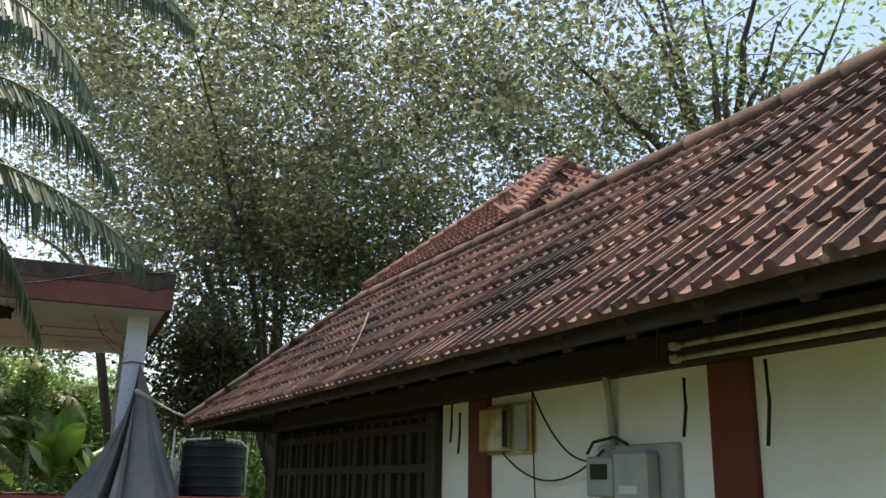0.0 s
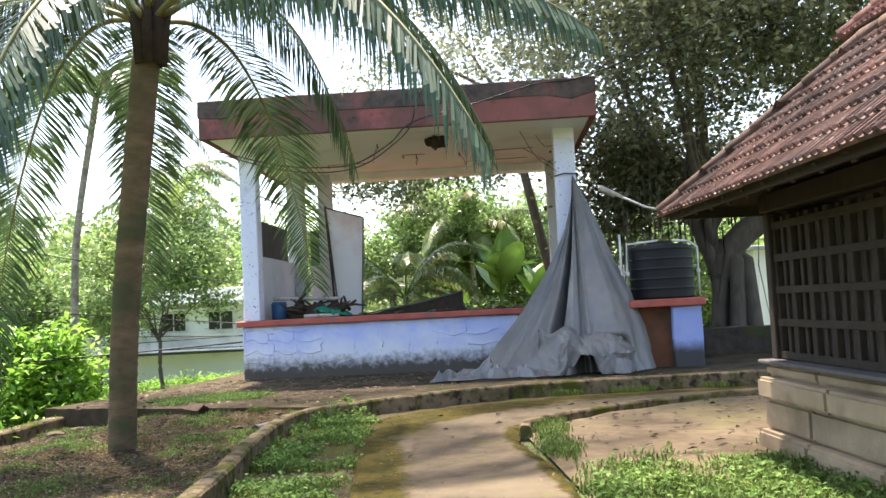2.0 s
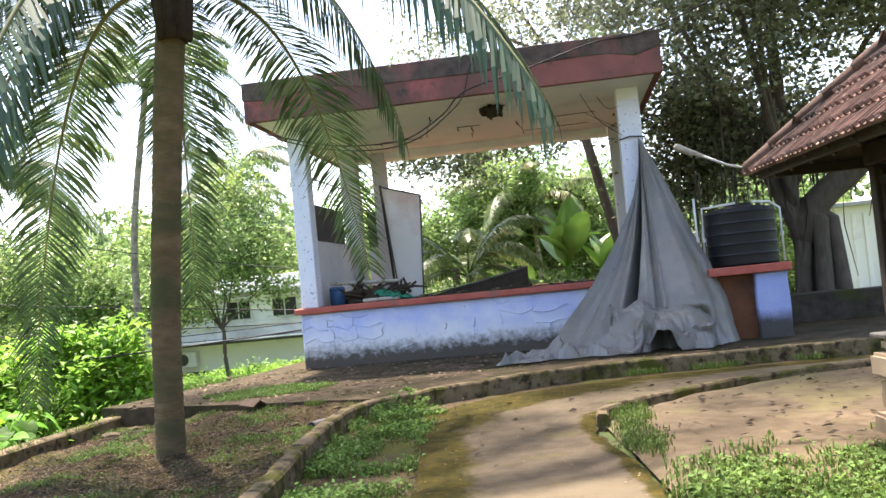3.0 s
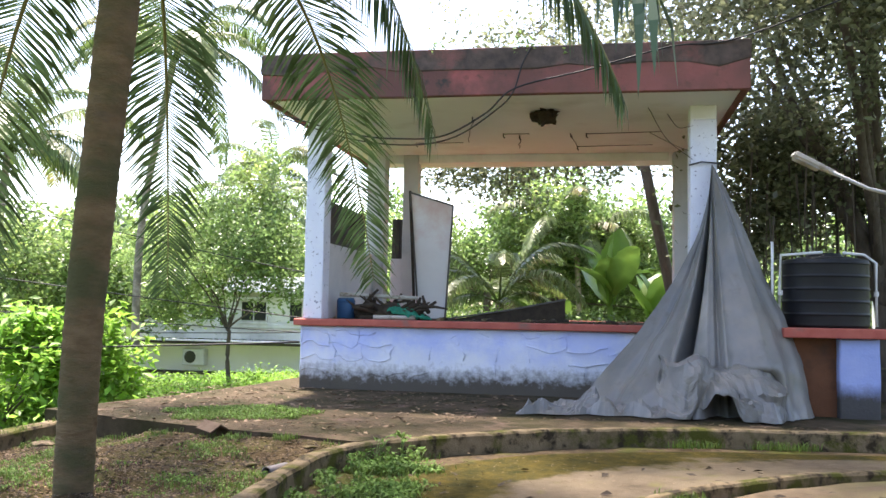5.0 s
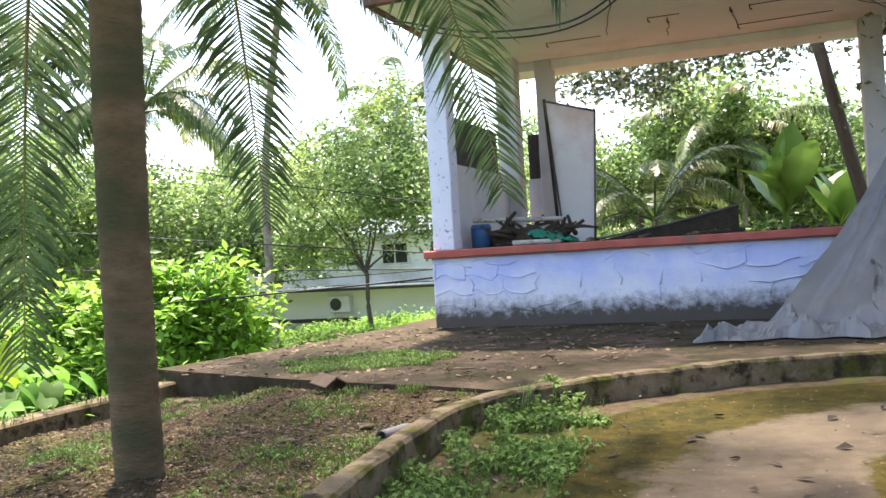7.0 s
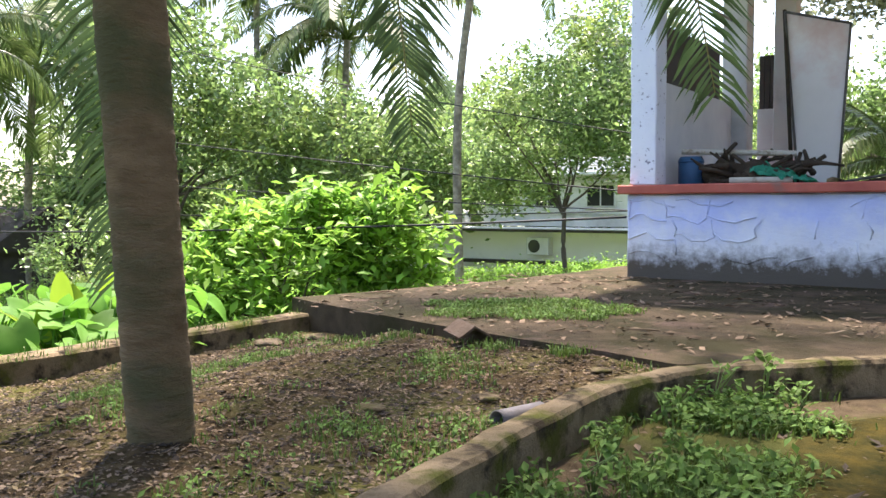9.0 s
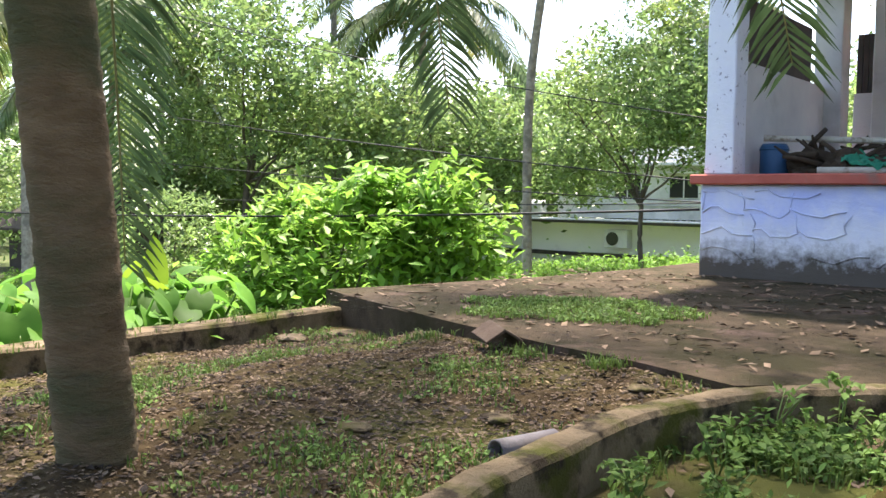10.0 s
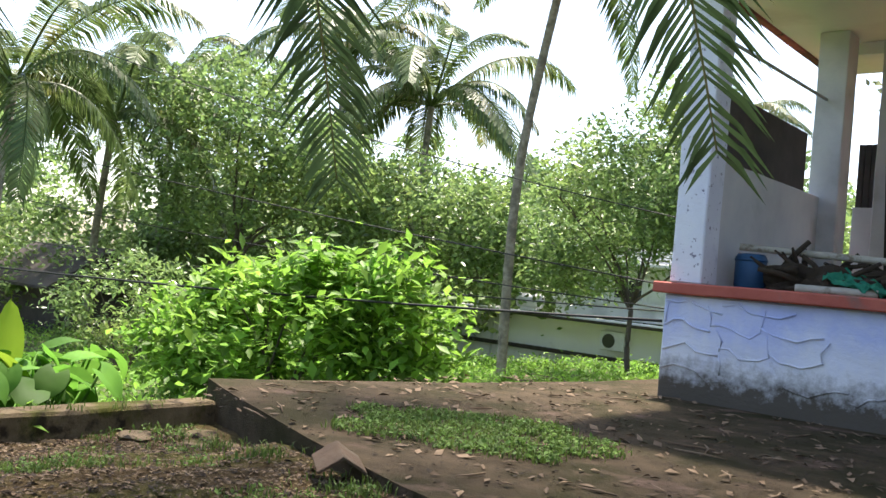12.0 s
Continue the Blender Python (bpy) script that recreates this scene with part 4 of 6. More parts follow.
def palm_trunk(parent, pts, r0, r1, rings=0.085, bark=None):
    """A ringed trunk, flared at the foot."""
    P = spline(pts, 24)
    length = sum((b - a).length for a, b in zip(P, P[1:]))
    n = int(length / (rings / 3))
    q, rad = [], []
    for i in range(n + 1):
        s = i / n * (len(P) - 1)
        k = min(int(s), len(P) - 2)
        q.append(P[k].lerp(P[k + 1], s - k))
        z = i / n * length
        flare = 1 + 0.45 * math.exp(-max(0, z - 0.24) / 0.2)
        rad.append((r0 + (r1 - r0) * min(i / n * 1.3, 1)) * flare * (1.0 + (0.035 if i % 3 == 0 else 0.0)) * (1 + 0.05 * noise.noise(Vector((0, 0, z * 3)))))
    return tube("trunk", q, rad, bark or M["trunk"], parent, 20)


def hero_palm():
    t = thing("coconut_palm", None, "coconut palm with drooping fronds rooted in the soil bed", "palm tree")
    top = Vector((1.78, -9.05, 4.5))
    palm_trunk(t, [(1.0, -8.22, -0.35), (1.01, -8.25, -0.1), (1.17, -8.46, 1.3), (1.45, -8.75, 2.8), tuple(top)], 0.156, 0.142)
    tips = [((2.5, -4.63, 1.75), 5.7), ((-0.12, -4.65, 1.62), 5.7), ((-1.55, -6.6, 0.42), 5.7), ((6.2, -10.5, 3.6), 5.25), ((5.25, -12.4, 2.3), 5.2),
            ((1.3, -12.2, 1.2), 5.3), ((-2.9, -9.0, 1.3), 5.9), ((-2.6, -11.2, 2.6), 6.2), ((5.3, -7.6, 3.2), 6.4), ((-0.9, -13.0, 3.0), 6.4), ((3.2, -13.6, 4.0), 6.6),
            ((4.0, -5.6, 5.6), 7.2), ((-1.4, -7.2, 6.2), 7.6), ((1.0, -6.3, 6.6), 7.8), ((5.6, -11.4, 4.8), 7.6), ((3.3, -5.3, 3.4), 6.5), ((5.9, -9.5, 4.7), 6.9), ((4.9, -7.9, 4.9), 6.5), ((4.2, -12.0, 5.4), 7.4), ((6.4, -10.9, 6.0), 8.2), ((-0.6, -12.0, 5.0), 7.2), ((-1.45, -8.1, 1.55), 5.9)]
    for i, (tip, cz) in enumerate(tips):
        tip = Vector(tip)
        c = top.lerp(tip, 0.62)
        c.z = cz
        curtain = tip.x > 3 or i == 15
        frond(t, top + (tip - top).normalized() * 0.1, c, tip, 20 + i, 0.95, 26 if curtain else 28, 0.026 if curtain else 0.030, 0.26 if i < 3 or i == 21 else (2.2 if curtain else 0.9), 1.0 if i < 3 else (0.45 if curtain else 0.75))
    for k in range(9):
        a = k * 0.7
        tube("leaf_base", [top + Vector((0.1 * math.cos(a), 0.1 * math.sin(a), -0.5)), top + Vector((0.16 * math.cos(a), 0.16 * math.sin(a), 0)), top + Vector((0.3 * math.cos(a), 0.3 * math.sin(a), 0.45))], [0.07, 0.06, 0.03], M["coir"], t, 6)


hero_palm()
FROND_MESHES = []


def far_palm(base, top, seed, n=15, L=3.4, r=0.13, label="tall coconut palm on the lower ground", bend=0.0):
    t = thing("coconut_palm", Matrix.Translation(base), label, "palm tree", "coconut palms on the lower ground")
    rng = random.Random(seed)
    if not FROND_MESHES:
        for k, (e, d) in enumerate(((0.55, -0.1), (0.35, -0.55), (0.75, 0.35))):
            mid = bez((0, 0, 0), (0.5, 0, e), (0.95, 0, d), 14)
            V, F = frond_geo(mid, Vector((0, 1, 0)), 0.28, 70 + k, 84, 0.013, droop=0.85)
            v2, f2 = tube_mesh(mid, [0.011 - 0.009 * i / 14 for i in range(15)], 4)
            o = len(V)
            me = bpy.data.meshes.new("frond")
            me.from_pydata(V + v2, [], F + [tuple(i + o for i in f) for f in f2])
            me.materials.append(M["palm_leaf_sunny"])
            FROND_MESHES.append(me)
    d = Vector(top) - Vector(base)
    palm_trunk(t, [(0, 0, -0.4), (0, 0, 0), (d.x * 0.35 + bend, d.y * 0.35, d.z * 0.5), tuple(d)], r, r * 0.75, 0.2, M["pale_trunk"])
    for i in range(n):
        az = i * 137.5 + rng.uniform(-15, 15)
        kind = 2 if i < n * 0.3 else (0 if i < n * 0.65 else 1)
        f = new("frond", FROND_MESHES[kind])
        f.parent = t
        f.matrix_basis = Matrix.Translation(d) @ pose(0, 0, 0, rng.uniform(-14, 14), rng.uniform(-12, 12), az) @ Matrix.Scale(L * rng.uniform(0.85, 1.15), 4)
    return t


far_palm((-6.42, 5.95, -1.1), (-5.75, 6.0, 7.7), 1, 14, 3.2, 0.12, "slender coconut palm with a pale patched trunk", -0.25)
far_palm((-16.8, 14, -1.6), (-16.4, 14, 6.9), 2, 18, 4.6, 0.16)
far_palm((-24.0, 6, -1.8), (-23.3, 6, 5.2), 3, 17, 4.6, 0.16)
far_palm((-16.0, -0.5, -1.6), (-18.0, 0.5, 4.7), 4, 16, 4.2, 0.15)
far_palm((-20.0, 13, -1.6), (-20.5, 13.5, 9.0), 5, 16, 4.4, 0.15)
far_palm((-30, 12, -1.8), (-29.5, 12, 8.0), 6, 16, 4.6, 0.16)
far_palm((-11.0, 24, -1.6), (-10.6, 24, 5.6), 7, 15, 3.6, 0.13)
far_palm((2.4, 9.2, -1.1), (2.5, 9.0, 1.6), 8, 14, 2.7, 0.12, "young coconut palm behind the stage")
far_palm((-22, -6, -1.8), (-21.6, -6, 6.0), 9, 16, 4.4, 0.15)
far_palm((-12.5, 30, -1.6), (-12.2, 30, 8.6), 10, 15, 3.8, 0.13)
far_palm((4.6, 16, -1.1), (4.4, 16, 3.8), 11, 14, 3.2, 0.12, "coconut palm in the garden behind the stage")


# broad trees: the old one beside the tank, those behind the stage, the garden trees
def old_tree():
    base = (11.1, 3.8, -0.15)
    # the last crown mass, far west, is unseen and added to shade the soil bed
    t = tree("huge dark old tree with aerial roots beside the tank", base, (10.6, 3.85, 2.7),
             [(9.5, 6.5, 9.2, 5.0, 4.5, 3.2, 130), (13.5, -1.5, 9.5, 8.0, 6.5, 3.6, 420), (9.0, 4.6, 4.6, 1.3, 1.2, 1.5, 84), (8.6, 4.9, 3.3, 0.7, 0.8, 0.9, 24), (11.0, 4.8, 4.2, 0.7, 0.7, 0.8, 20), (10.6, 4.4, 4.7, 1.2, 1.2, 1.1, 30), (16.0, 6.5, 7.5, 3.5, 3.5, 2.2, 45), (9.6, 1.2, 6.6, 3.0, 2.4, 1.5, 90), (13.2, 1.8, 6.6, 2.4, 2.2, 1.1, 44), (9.0, 1.5, 8.4, 5.0, 4.0, 2.0, 80), (9.5, 2.0, 12.0, 6, 5, 2.6, 120), (4.8, 5.0, 11.8, 3.4, 2.6, 2.6, 80), (3.6, -2.4, 11.0, 4.6, 4.6, 1.7, 84), (-1.2, -0.8, 11.6, 3.2, 3.4, 1.3, 46)],
             110, 1.05, 0.165, M["leaf_dark"], 0.4, 0.17, 9, 11, elong=1.8)
    rng = random.Random(2)
    for k in range(64):
        x, y = rng.uniform(-3.0, -0.5) if k % 4 else rng.uniform(-0.5, 1.2), rng.uniform(-1.2, 1.6)
        z1 = rng.uniform(3.4, 5.2)
        tube("aerial_root", [(x, y, z1), (x + rng.uniform(-.1, .1), y, z1 * 0.6), (x + rng.uniform(-.15, .15), y, z1 - rng.uniform(1.2, 3.2))], [0.02, 0.016, 0.008], M["bark"], t, 5)
    for a, r in ((0.3, 0.2), (1.3, 0.24), (2.2, 0.18), (3.4, 0.22), (4.5, 0.2), (5.4, 0.2)):
        tube("buttress", [(0.95 * math.cos(a), 0.95 * math.sin(a), -0.1), (0.5 * math.cos(a), 0.5 * math.sin(a), 0.5), (0.34 * math.cos(a + .2), 0.34 * math.sin(a + .2), 2.2), (-0.25, 0.1, 2.7)], [r * 0.8, r, r * 0.9, 0.12], M["bark"], t, 8)
    for e in ((15.6, 3.0, 4.9), (8.4, 3.6, 6.4)):
        e = Vector(e) - Vector(base)
        tube("limb", [p + Vector(noise.noise_vector(p)) * 0.2 for p in bez((-0.3, 0.05, 1.7), (e.x * 0.22 - 0.2, e.y * 0.4, 4.3 if e.x > 0 else 3.6), e, 12)], [(0.36 if e.x > 0 else 0.25) - 0.017 * i for i in range(13)], M["bark"], t, 9)


old_tree()
tree("leaning tree with a thin dark trunk behind the stage", (7.6, 8.0, -1.0), (5.9, 8.0, 7.2),
     [(4.2, 9.5, 9.0, 4.2, 3.0, 2.4, 45), (4.6, 9.5, 6.1, 3.6, 1.6, 1.0, 80), (1.2, 9.8, 5.6, 1.6, 1.2, 0.7, 24), (2.8, 9.2, 5.0, 1.2, 0.9, 0.45, 12)], 60, 0.8, 0.19, M["leaf_dark"], 0.16, 0.13, 14, 12)
tree("garden tree with slim forked stems before the white house", (-5.2, 9.05, -1.1), (-5.3, 9.1, 0.7),
     [(-5.6, 9.4, 3.3, 2.6, 2.2, 1.7, 150), (-4.9, 9.6, 5.2, 1.3, 1.2, 1.3, 34), (-3.8, 8.8, 2.6, 1.2, 1.2, 1.3, 44), (-6.6, 9.0, 1.6, 1.4, 1.2, 0.8, 36)], 62, 0.55, 0.17, M["leaf_mid"], 0.08, 0.055, 8, 13, elong=2.4)
tree("dense dark garden tree on the lower ground", (-18.8, 8.0, -1.8), (-18.8, 8, 1.2),
     [(-19, 8, 4.4, 3.6, 3.2, 3.0, 170), (-15.5, 9.0, 3.4, 2.4, 2.2, 1.9, 80)], 60, 0.7, 0.22, M["leaf_mid"], 0.17, 0.1, 7, 14)
tree("leafy garden tree beside the palms", (-12.5, 10, -1.7), (-12.3, 10, 0.8),
     [(-12.3, 10.5, 2.6, 2.8, 2.4, 1.7, 110), (-9.3, 11.5, 1.8, 1.8, 1.8, 1.2, 60)], 70, 0.7, 0.2, M["leaf_mid"], 0.12, 0.07, 7, 15)
tree("rounded green tree beyond the stage", (1.2, 17, -1.1), (1.2, 17, 2.0),
     [(3.4, 17, 4.3, 2.6, 2.6, 2.3, 210), (-0.6, 18, 3.2, 2.4, 2.4, 1.6, 90), (7.0, 18, 3.4, 3.0, 2.6, 2.2, 130)], 90, 0.7, 0.2, M["leaf_mid"], 0.2, 0.14, 12, 16)


tree("tall sparse tree with bare twigs beyond the hall", (19.5, -5.0, -0.2), (18.2, -5.2, 7.0),
     [(16.5, -5.5, 11.0, 4.0, 4.0, 3.0, 60), (20.0, -7.0, 10.0, 3.0, 3.0, 2.5, 40)], 22, 0.9, 0.18, M["leaf_mid"], 0.28, 0.2, 26, 17)


def far_woods():
    rng = np.random.default_rng(21)
    spots = []
    for k in range(92):
        a = math.radians(rng.uniform(-100, 60))
        r = rng.uniform(30, 60)
        x, y = r * math.sin(a), r * math.cos(a) - 6
        h = rng.uniform(5.5, 9.2) * r / 42
        spots.append((x, y, h * 0.42 - 1.0, rng.uniform(3, 5.5), rng.uniform(3, 5), h * 0.62, 46))
    for k in range(26):
        a = math.radians(rng.uniform(70, 250))
        r = rng.uniform(26, 45)
        spots.append((r * math.sin(a) + 4, r * math.cos(a) - 8, 4.0, 5, 5, 4.5, 30))
    c = clumps(spots, 22, 0.6)
    tagged(leaf_mesh("far_woods", fill(c, 62, 1.0, 23), 0.42, M["leaf_mid"], None, 24), "hazy green woods of mixed trees and palms", "woods", kind="stuff")


far_woods()


def garden_thicket():
    rng = np.random.default_rng(61)
    spots = []
    for k in range(30):
        x = -34 + 31 * k / 29 + rng.uniform(-1, 1)
        y = rng.uniform(13, 23) if x > -22 else rng.uniform(3, 20)
        if -17 < x < -2 and y < 20:
            y = rng.uniform(24, 28)
        spots.append((x, y, rng.uniform(0.2, 1.6), rng.uniform(2.0, 3.2), 2.2, rng.uniform(1.8, 3.2), 34))
    for k in range(13):
        spots.append((-3 + 1.5 * k, rng.uniform(19, 25), rng.uniform(1.0, 2.6), 2.4, 2.0, rng.uniform(2.0, 3.4), 34))
    c = clumps(spots, 62, 0.5)
    tagged(leaf_mesh("garden_thicket", fill(c, 64, 0.75, 63), 0.26, M["leaf_mid"], None, 64), "dense mixed green thicket beyond the garden", "thicket", kind="stuff")


garden_thicket()


def shrub(label, ells, per, radius, size, leaf, seed, base, elong=2.2):
    t = thing("shrub", Matrix.Translation(base), label, "shrub")
    c = clumps(ells, seed, 0.5)
    off = np.array(base)
    rng = random.Random(seed)
    V, F = [], []
    for k in range(16):
        e = Vector(c[rng.randrange(len(c))] - off)
        v2, f2 = tube_mesh(bez((rng.uniform(-.3, .3), rng.uniform(-.3, .3), -0.1), (e.x * 0.4, e.y * 0.4, e.z * 0.7), e, 6), [0.03 - 0.004 * i for i in range(7)], 5)
        o = len(V)
        V += v2
        F += [tuple(i + o for i in f) for f in f2]
    raw("stem", V, F, M["bark"], t)
    leaf_mesh("foliage", fill(c, per, radius, seed) - off, size, leaf, t, seed, elong, droop=0.25, upright=0.75)


shrub("bright green broad-leaved shrub below the apron", [(-5.6, -0.55, -0.15, 1.9, 1.5, 1.15, 130), (-4.05, 0.05, 0.1, 1.1, 1.0, 1.0, 75), (-6.9, -0.75, -0.3, 1.3, 1.0, 1.0, 60), (-5.0, -0.45, 0.85, 0.6, 0.5, 0.45, 22), (-3.8, -0.05, 0.9, 0.5, 0.4, 0.4, 16), (-6.2, -0.75, 0.7, 0.6, 0.5, 0.35, 18)], 30, 0.36, 0.23, M["leaf_bright"], 31, (-5.5, -0.55, -1.15))
shrub("pale green shrub on the lower ground", [(-13.6, 1.6, -0.3, 1.9, 1.6, 1.2, 90)], 34, 0.4, 0.17, M["leaf_mid"], 32, (-13.6, 1.6, -1.8))
shrub("low yellow-green shrub beside the house wall", [(-3.6, 6.6, -0.75, 0.9, 0.7, 0.4, 40), (-3.4, 3.0, -0.75, 1.5, 1.4, 0.5, 60), (-2.2, 4.5, -0.55, 0.7, 0.5, 0.4, 26)], 40, 0.25, 0.1, M["leaf_bright"], 33, (-3.3, 6.3, -1.15))
shrub("sunlit shrub behind the stage", [(2.4, 7.6, 0.6, 0.9, 0.7, 0.8, 40)], 40, 0.3, 0.12, M["leaf_bright"], 34, (2.4, 7.6, -1.0))
shrub("leafy undergrowth behind the stage", [(5.0, 8.4, 0.6, 2.2, 0.9, 0.8, 70), (1.0, 9.5, 0.5, 1.6, 1.0, 1.0, 50)], 36, 0.4, 0.17, M["leaf_mid"], 35, (4.0, 8.6, -1.0))


def undergrowth():
    rng = np.random.default_rng(41)
    pts = []
    for k in range(2600):
        x, y = rng.uniform(-26, -2.0), rng.uniform(-9, 16)
        if y > -4 and x > -1.95 + (y + 4.1) * 0.25 - 0.3:
            continue
        pts.append((x, y, ground_z(x, y) + 0.12))
    for k in range(600):
        x, y = rng.uniform(-1.5, 9.0), rng.uniform(7.2, 16)
        pts.append((x, y, ground_z(x, y) + 0.14))
    tagged(leaf_mesh("undergrowth", fill(np.array(pts), 22, 0.38, 42, 0.5), 0.14, M["leaf_bright"], None, 43, 2.4, upright=0.7), "rank green undergrowth on the lower ground", "undergrowth", kind="stuff")


undergrowth()


def blade_leaf(L, W, curl, seed, nx=9, split=0.0):
    """One long arched leaf along +X with a raised fold; thin but closed in outline."""
    rng = random.Random(seed)
    V, F = [], []
    for i in range(nx + 1):
        s = i / nx
        w = W * math.sin(min(s * 1.06 + 0.05, 1) * math.pi) ** 0.6
        x, z = L * s * (1 - 0.18 * curl * s), L * (0.25 * s - curl * 0.55 * s * s)
        for k, (o, dz) in enumerate(((-1, 0.22), (-0.5, 0.1), (0, 0), (0.5, 0.1), (1, 0.22))):
            V.append((x + rng.uniform(-.02, .02) * L, o * w + rng.uniform(-split, split), z + dz * w))
    for i in range(nx):
        for k in range(4):
            a = i * 5 + k
            F.append((a, a + 1, a + 6, a + 5))
    return V, F


def banana(base, seed, h=2.4, n=9, L=2.0):
    t = thing("banana_plant", Matrix.Translation(base), "banana plant with broad torn leaves behind the stage", "banana plant", "banana plants behind the stage")
    rng = random.Random(seed)
    tube("stem", [(0, 0, -0.3), (0.03, 0, h * 0.5), (0, 0.02, h)], [0.13, 0.11, 0.07], M["banana"], t, 10)
    for i in range(n):
        V, F = blade_leaf(L * rng.uniform(0.75, 1.1), 0.36, rng.uniform(0.0, 1.0), seed + i, 14, 0.03)
        ob = raw("leaf", V, F, M["banana"], t, smooth=True)
        ob.matrix_basis = Matrix.Translation((0, 0, h * rng.uniform(0.85, 1.0))) @ pose(0, 0, 0, rng.uniform(-25, 25), -(rng.uniform(62, 86) if i % 2 else rng.uniform(25, 55)), i * 137.5 + 20)


banana((5.45, 8.4, -1.05), 1, 3.0, 9, 2.1)
banana((6.6, 9.4, -1.05), 2, 2.5, 7, 1.8)
banana((3.9, 9.6, -1.05), 3, 1.7, 6, 1.7)


def taro_patch():
    rng = random.Random(8)
    meshes = []
    for k in range(4):
        V, F = [], []
        n, L = 9, 1.0
        for i in range(n + 1):
            s = i / n
            w = 0.52 * (math.sin(min(s * 0.92 + 0.12, 1) * math.pi)) ** 0.7 * (1 - 0.35 * s)
            z = 0.12 * s - 0.42 * s * s * (0.6 + 0.2 * k)
            for o, dz in ((-1, 0.10), (-0.55, 0.09), (0, 0), (0.55, 0.09), (1, 0.10)):
                V.append((s * L - 0.22 * abs(o) * (1 - s) * (1 if i < 3 else 0), o * w + rng.uniform(-.015, .015), z + dz * w * 2 + rng.uniform(-.012, .012)))
        for i in range(n):
            for q in range(4):
                F.append((i * 5 + q, i * 5 + q + 1, i * 5 + q + 6, i * 5 + q + 5))
        me = bpy.data.meshes.new("leaf")
        me.from_pydata(V, [], F)
        me.polygons.foreach_set("use_smooth", [True] * len(me.polygons))
        me.materials.append(M["taro"])
        meshes.append(me)
    for c in range(46):
        x, y = rng.uniform(-4.9, -2.15), rng.uniform(-8.4, -4.55)
        t = thing("taro_plant", Matrix.Translation((x, y, -1.0)), "taro plant with big heart-shaped leaves beyond the garden wall", "taro plant", "taro plants beyond the garden wall")
        for i in range(7):
            az, r, h = i * 137.5 + rng.uniform(-40, 40), rng.uniform(0.08, 0.4), rng.uniform(0.5, 1.1)
            ex, ey = r * math.cos(math.radians(az)), r * math.sin(math.radians(az))
            tube("stalk", [(0, 0, 0), (ex * 0.4, ey * 0.4, h * 0.6), (ex, ey, h)], [0.02, 0.016, 0.01], M["taro"], t, 5)
            f = new("leaf", rng.choice(meshes))
            f.parent = t
            f.matrix_basis = Matrix.Translation((ex, ey, h)) @ pose(0, 0, 0, rng.uniform(-35, 35), rng.uniform(-25, 65), az) @ Matrix.Scale(rng.uniform(0.18, 0.36), 4)
    # upright young leaves
    for c, (x, y) in enumerate(((-2.85, -5.35), (-3.3, -6.0), (-2.9, -6.5), (-3.8, -5.4), (-3.2, -7.3))):
        t = thing("canna_plant", Matrix.Translation((x, y, -1.0)), "upright yellow-green leaves among the taro", "plant", "canna plants among the taro")
        for k in range(2):
            dx, dy, h = rng.uniform(-.2, .2), rng.uniform(-.2, .2), rng.uniform(0.5, 0.8)
            tube("stalk", [(dx * .3, dy * .3, 0), (dx, dy, h)], 0.02, M["taro"], t, 6)
            V, F = blade_leaf(rng.uniform(0.6, 0.85), 0.13, rng.uniform(0.0, 0.7), 60 + k + c * 5, 12, 0.006)
            ob = raw("leaf", V, F, M["young_leaf"], t, smooth=True)
            ob.matrix_basis = Matrix.Translation((dx, dy, h)) @ pose(0, 0, 0, rng.uniform(-15, 15), -rng.uniform(45, 84) if k else -82, rng.uniform(0, 360))


taro_patch()


# ---- roof tiles ----
def tile_geo(L=0.36, W=0.225, th=0.02):
    """A ribbed interlocking clay tile: X up the slope, Y across, Z out."""
    prof = [(-0.5, 0.012), (-0.46, 0.034), (-0.40, 0.034), (-0.34, 0.006), (-0.2, 0.0), (-0.08, 0.004), (-0.035, 0.032), (0.035, 0.032), (0.08, 0.004), (0.22, 0.0), (0.36, 0.006), (0.41, 0.034), (0.46, 0.034), (0.5, 0.012)]
    V = []
    for x in (0, L):
        for y, z in prof:
            V.append((x, y * W, z))
    n = len(prof)
    F = [(i, i + 1, n + i + 1, n + i) for i in range(n - 1)]
    o = len(V)
    for y, z in prof:
        V.append((0, y * W, min(z - th, -0.024)))
    F += [(o + i, o + i + 1, i + 1, i) for i in range(n - 1)]
    return V, F


TV, TF = tile_geo()
TILE_ME = bpy.data.meshes.new("roof_tile")
TILE_ME.from_pydata(TV, [], TF)
TILE_ME.materials.append(M["tile"])


def joined_tiles(name, mats, material, parent, label):
    tv = np.array(TV)
    V, F = [], []
    for m in mats:
        R = np.array(m)
        o = len(V)
        V.extend((tv @ R[:3, :3].T + R[:3, 3]).tolist())
        F.extend([tuple(i + o for i in f) for f in TF])
    ob = raw(name, V, F, material, parent, label)
    ob["kind"] = "stuff"
    return ob


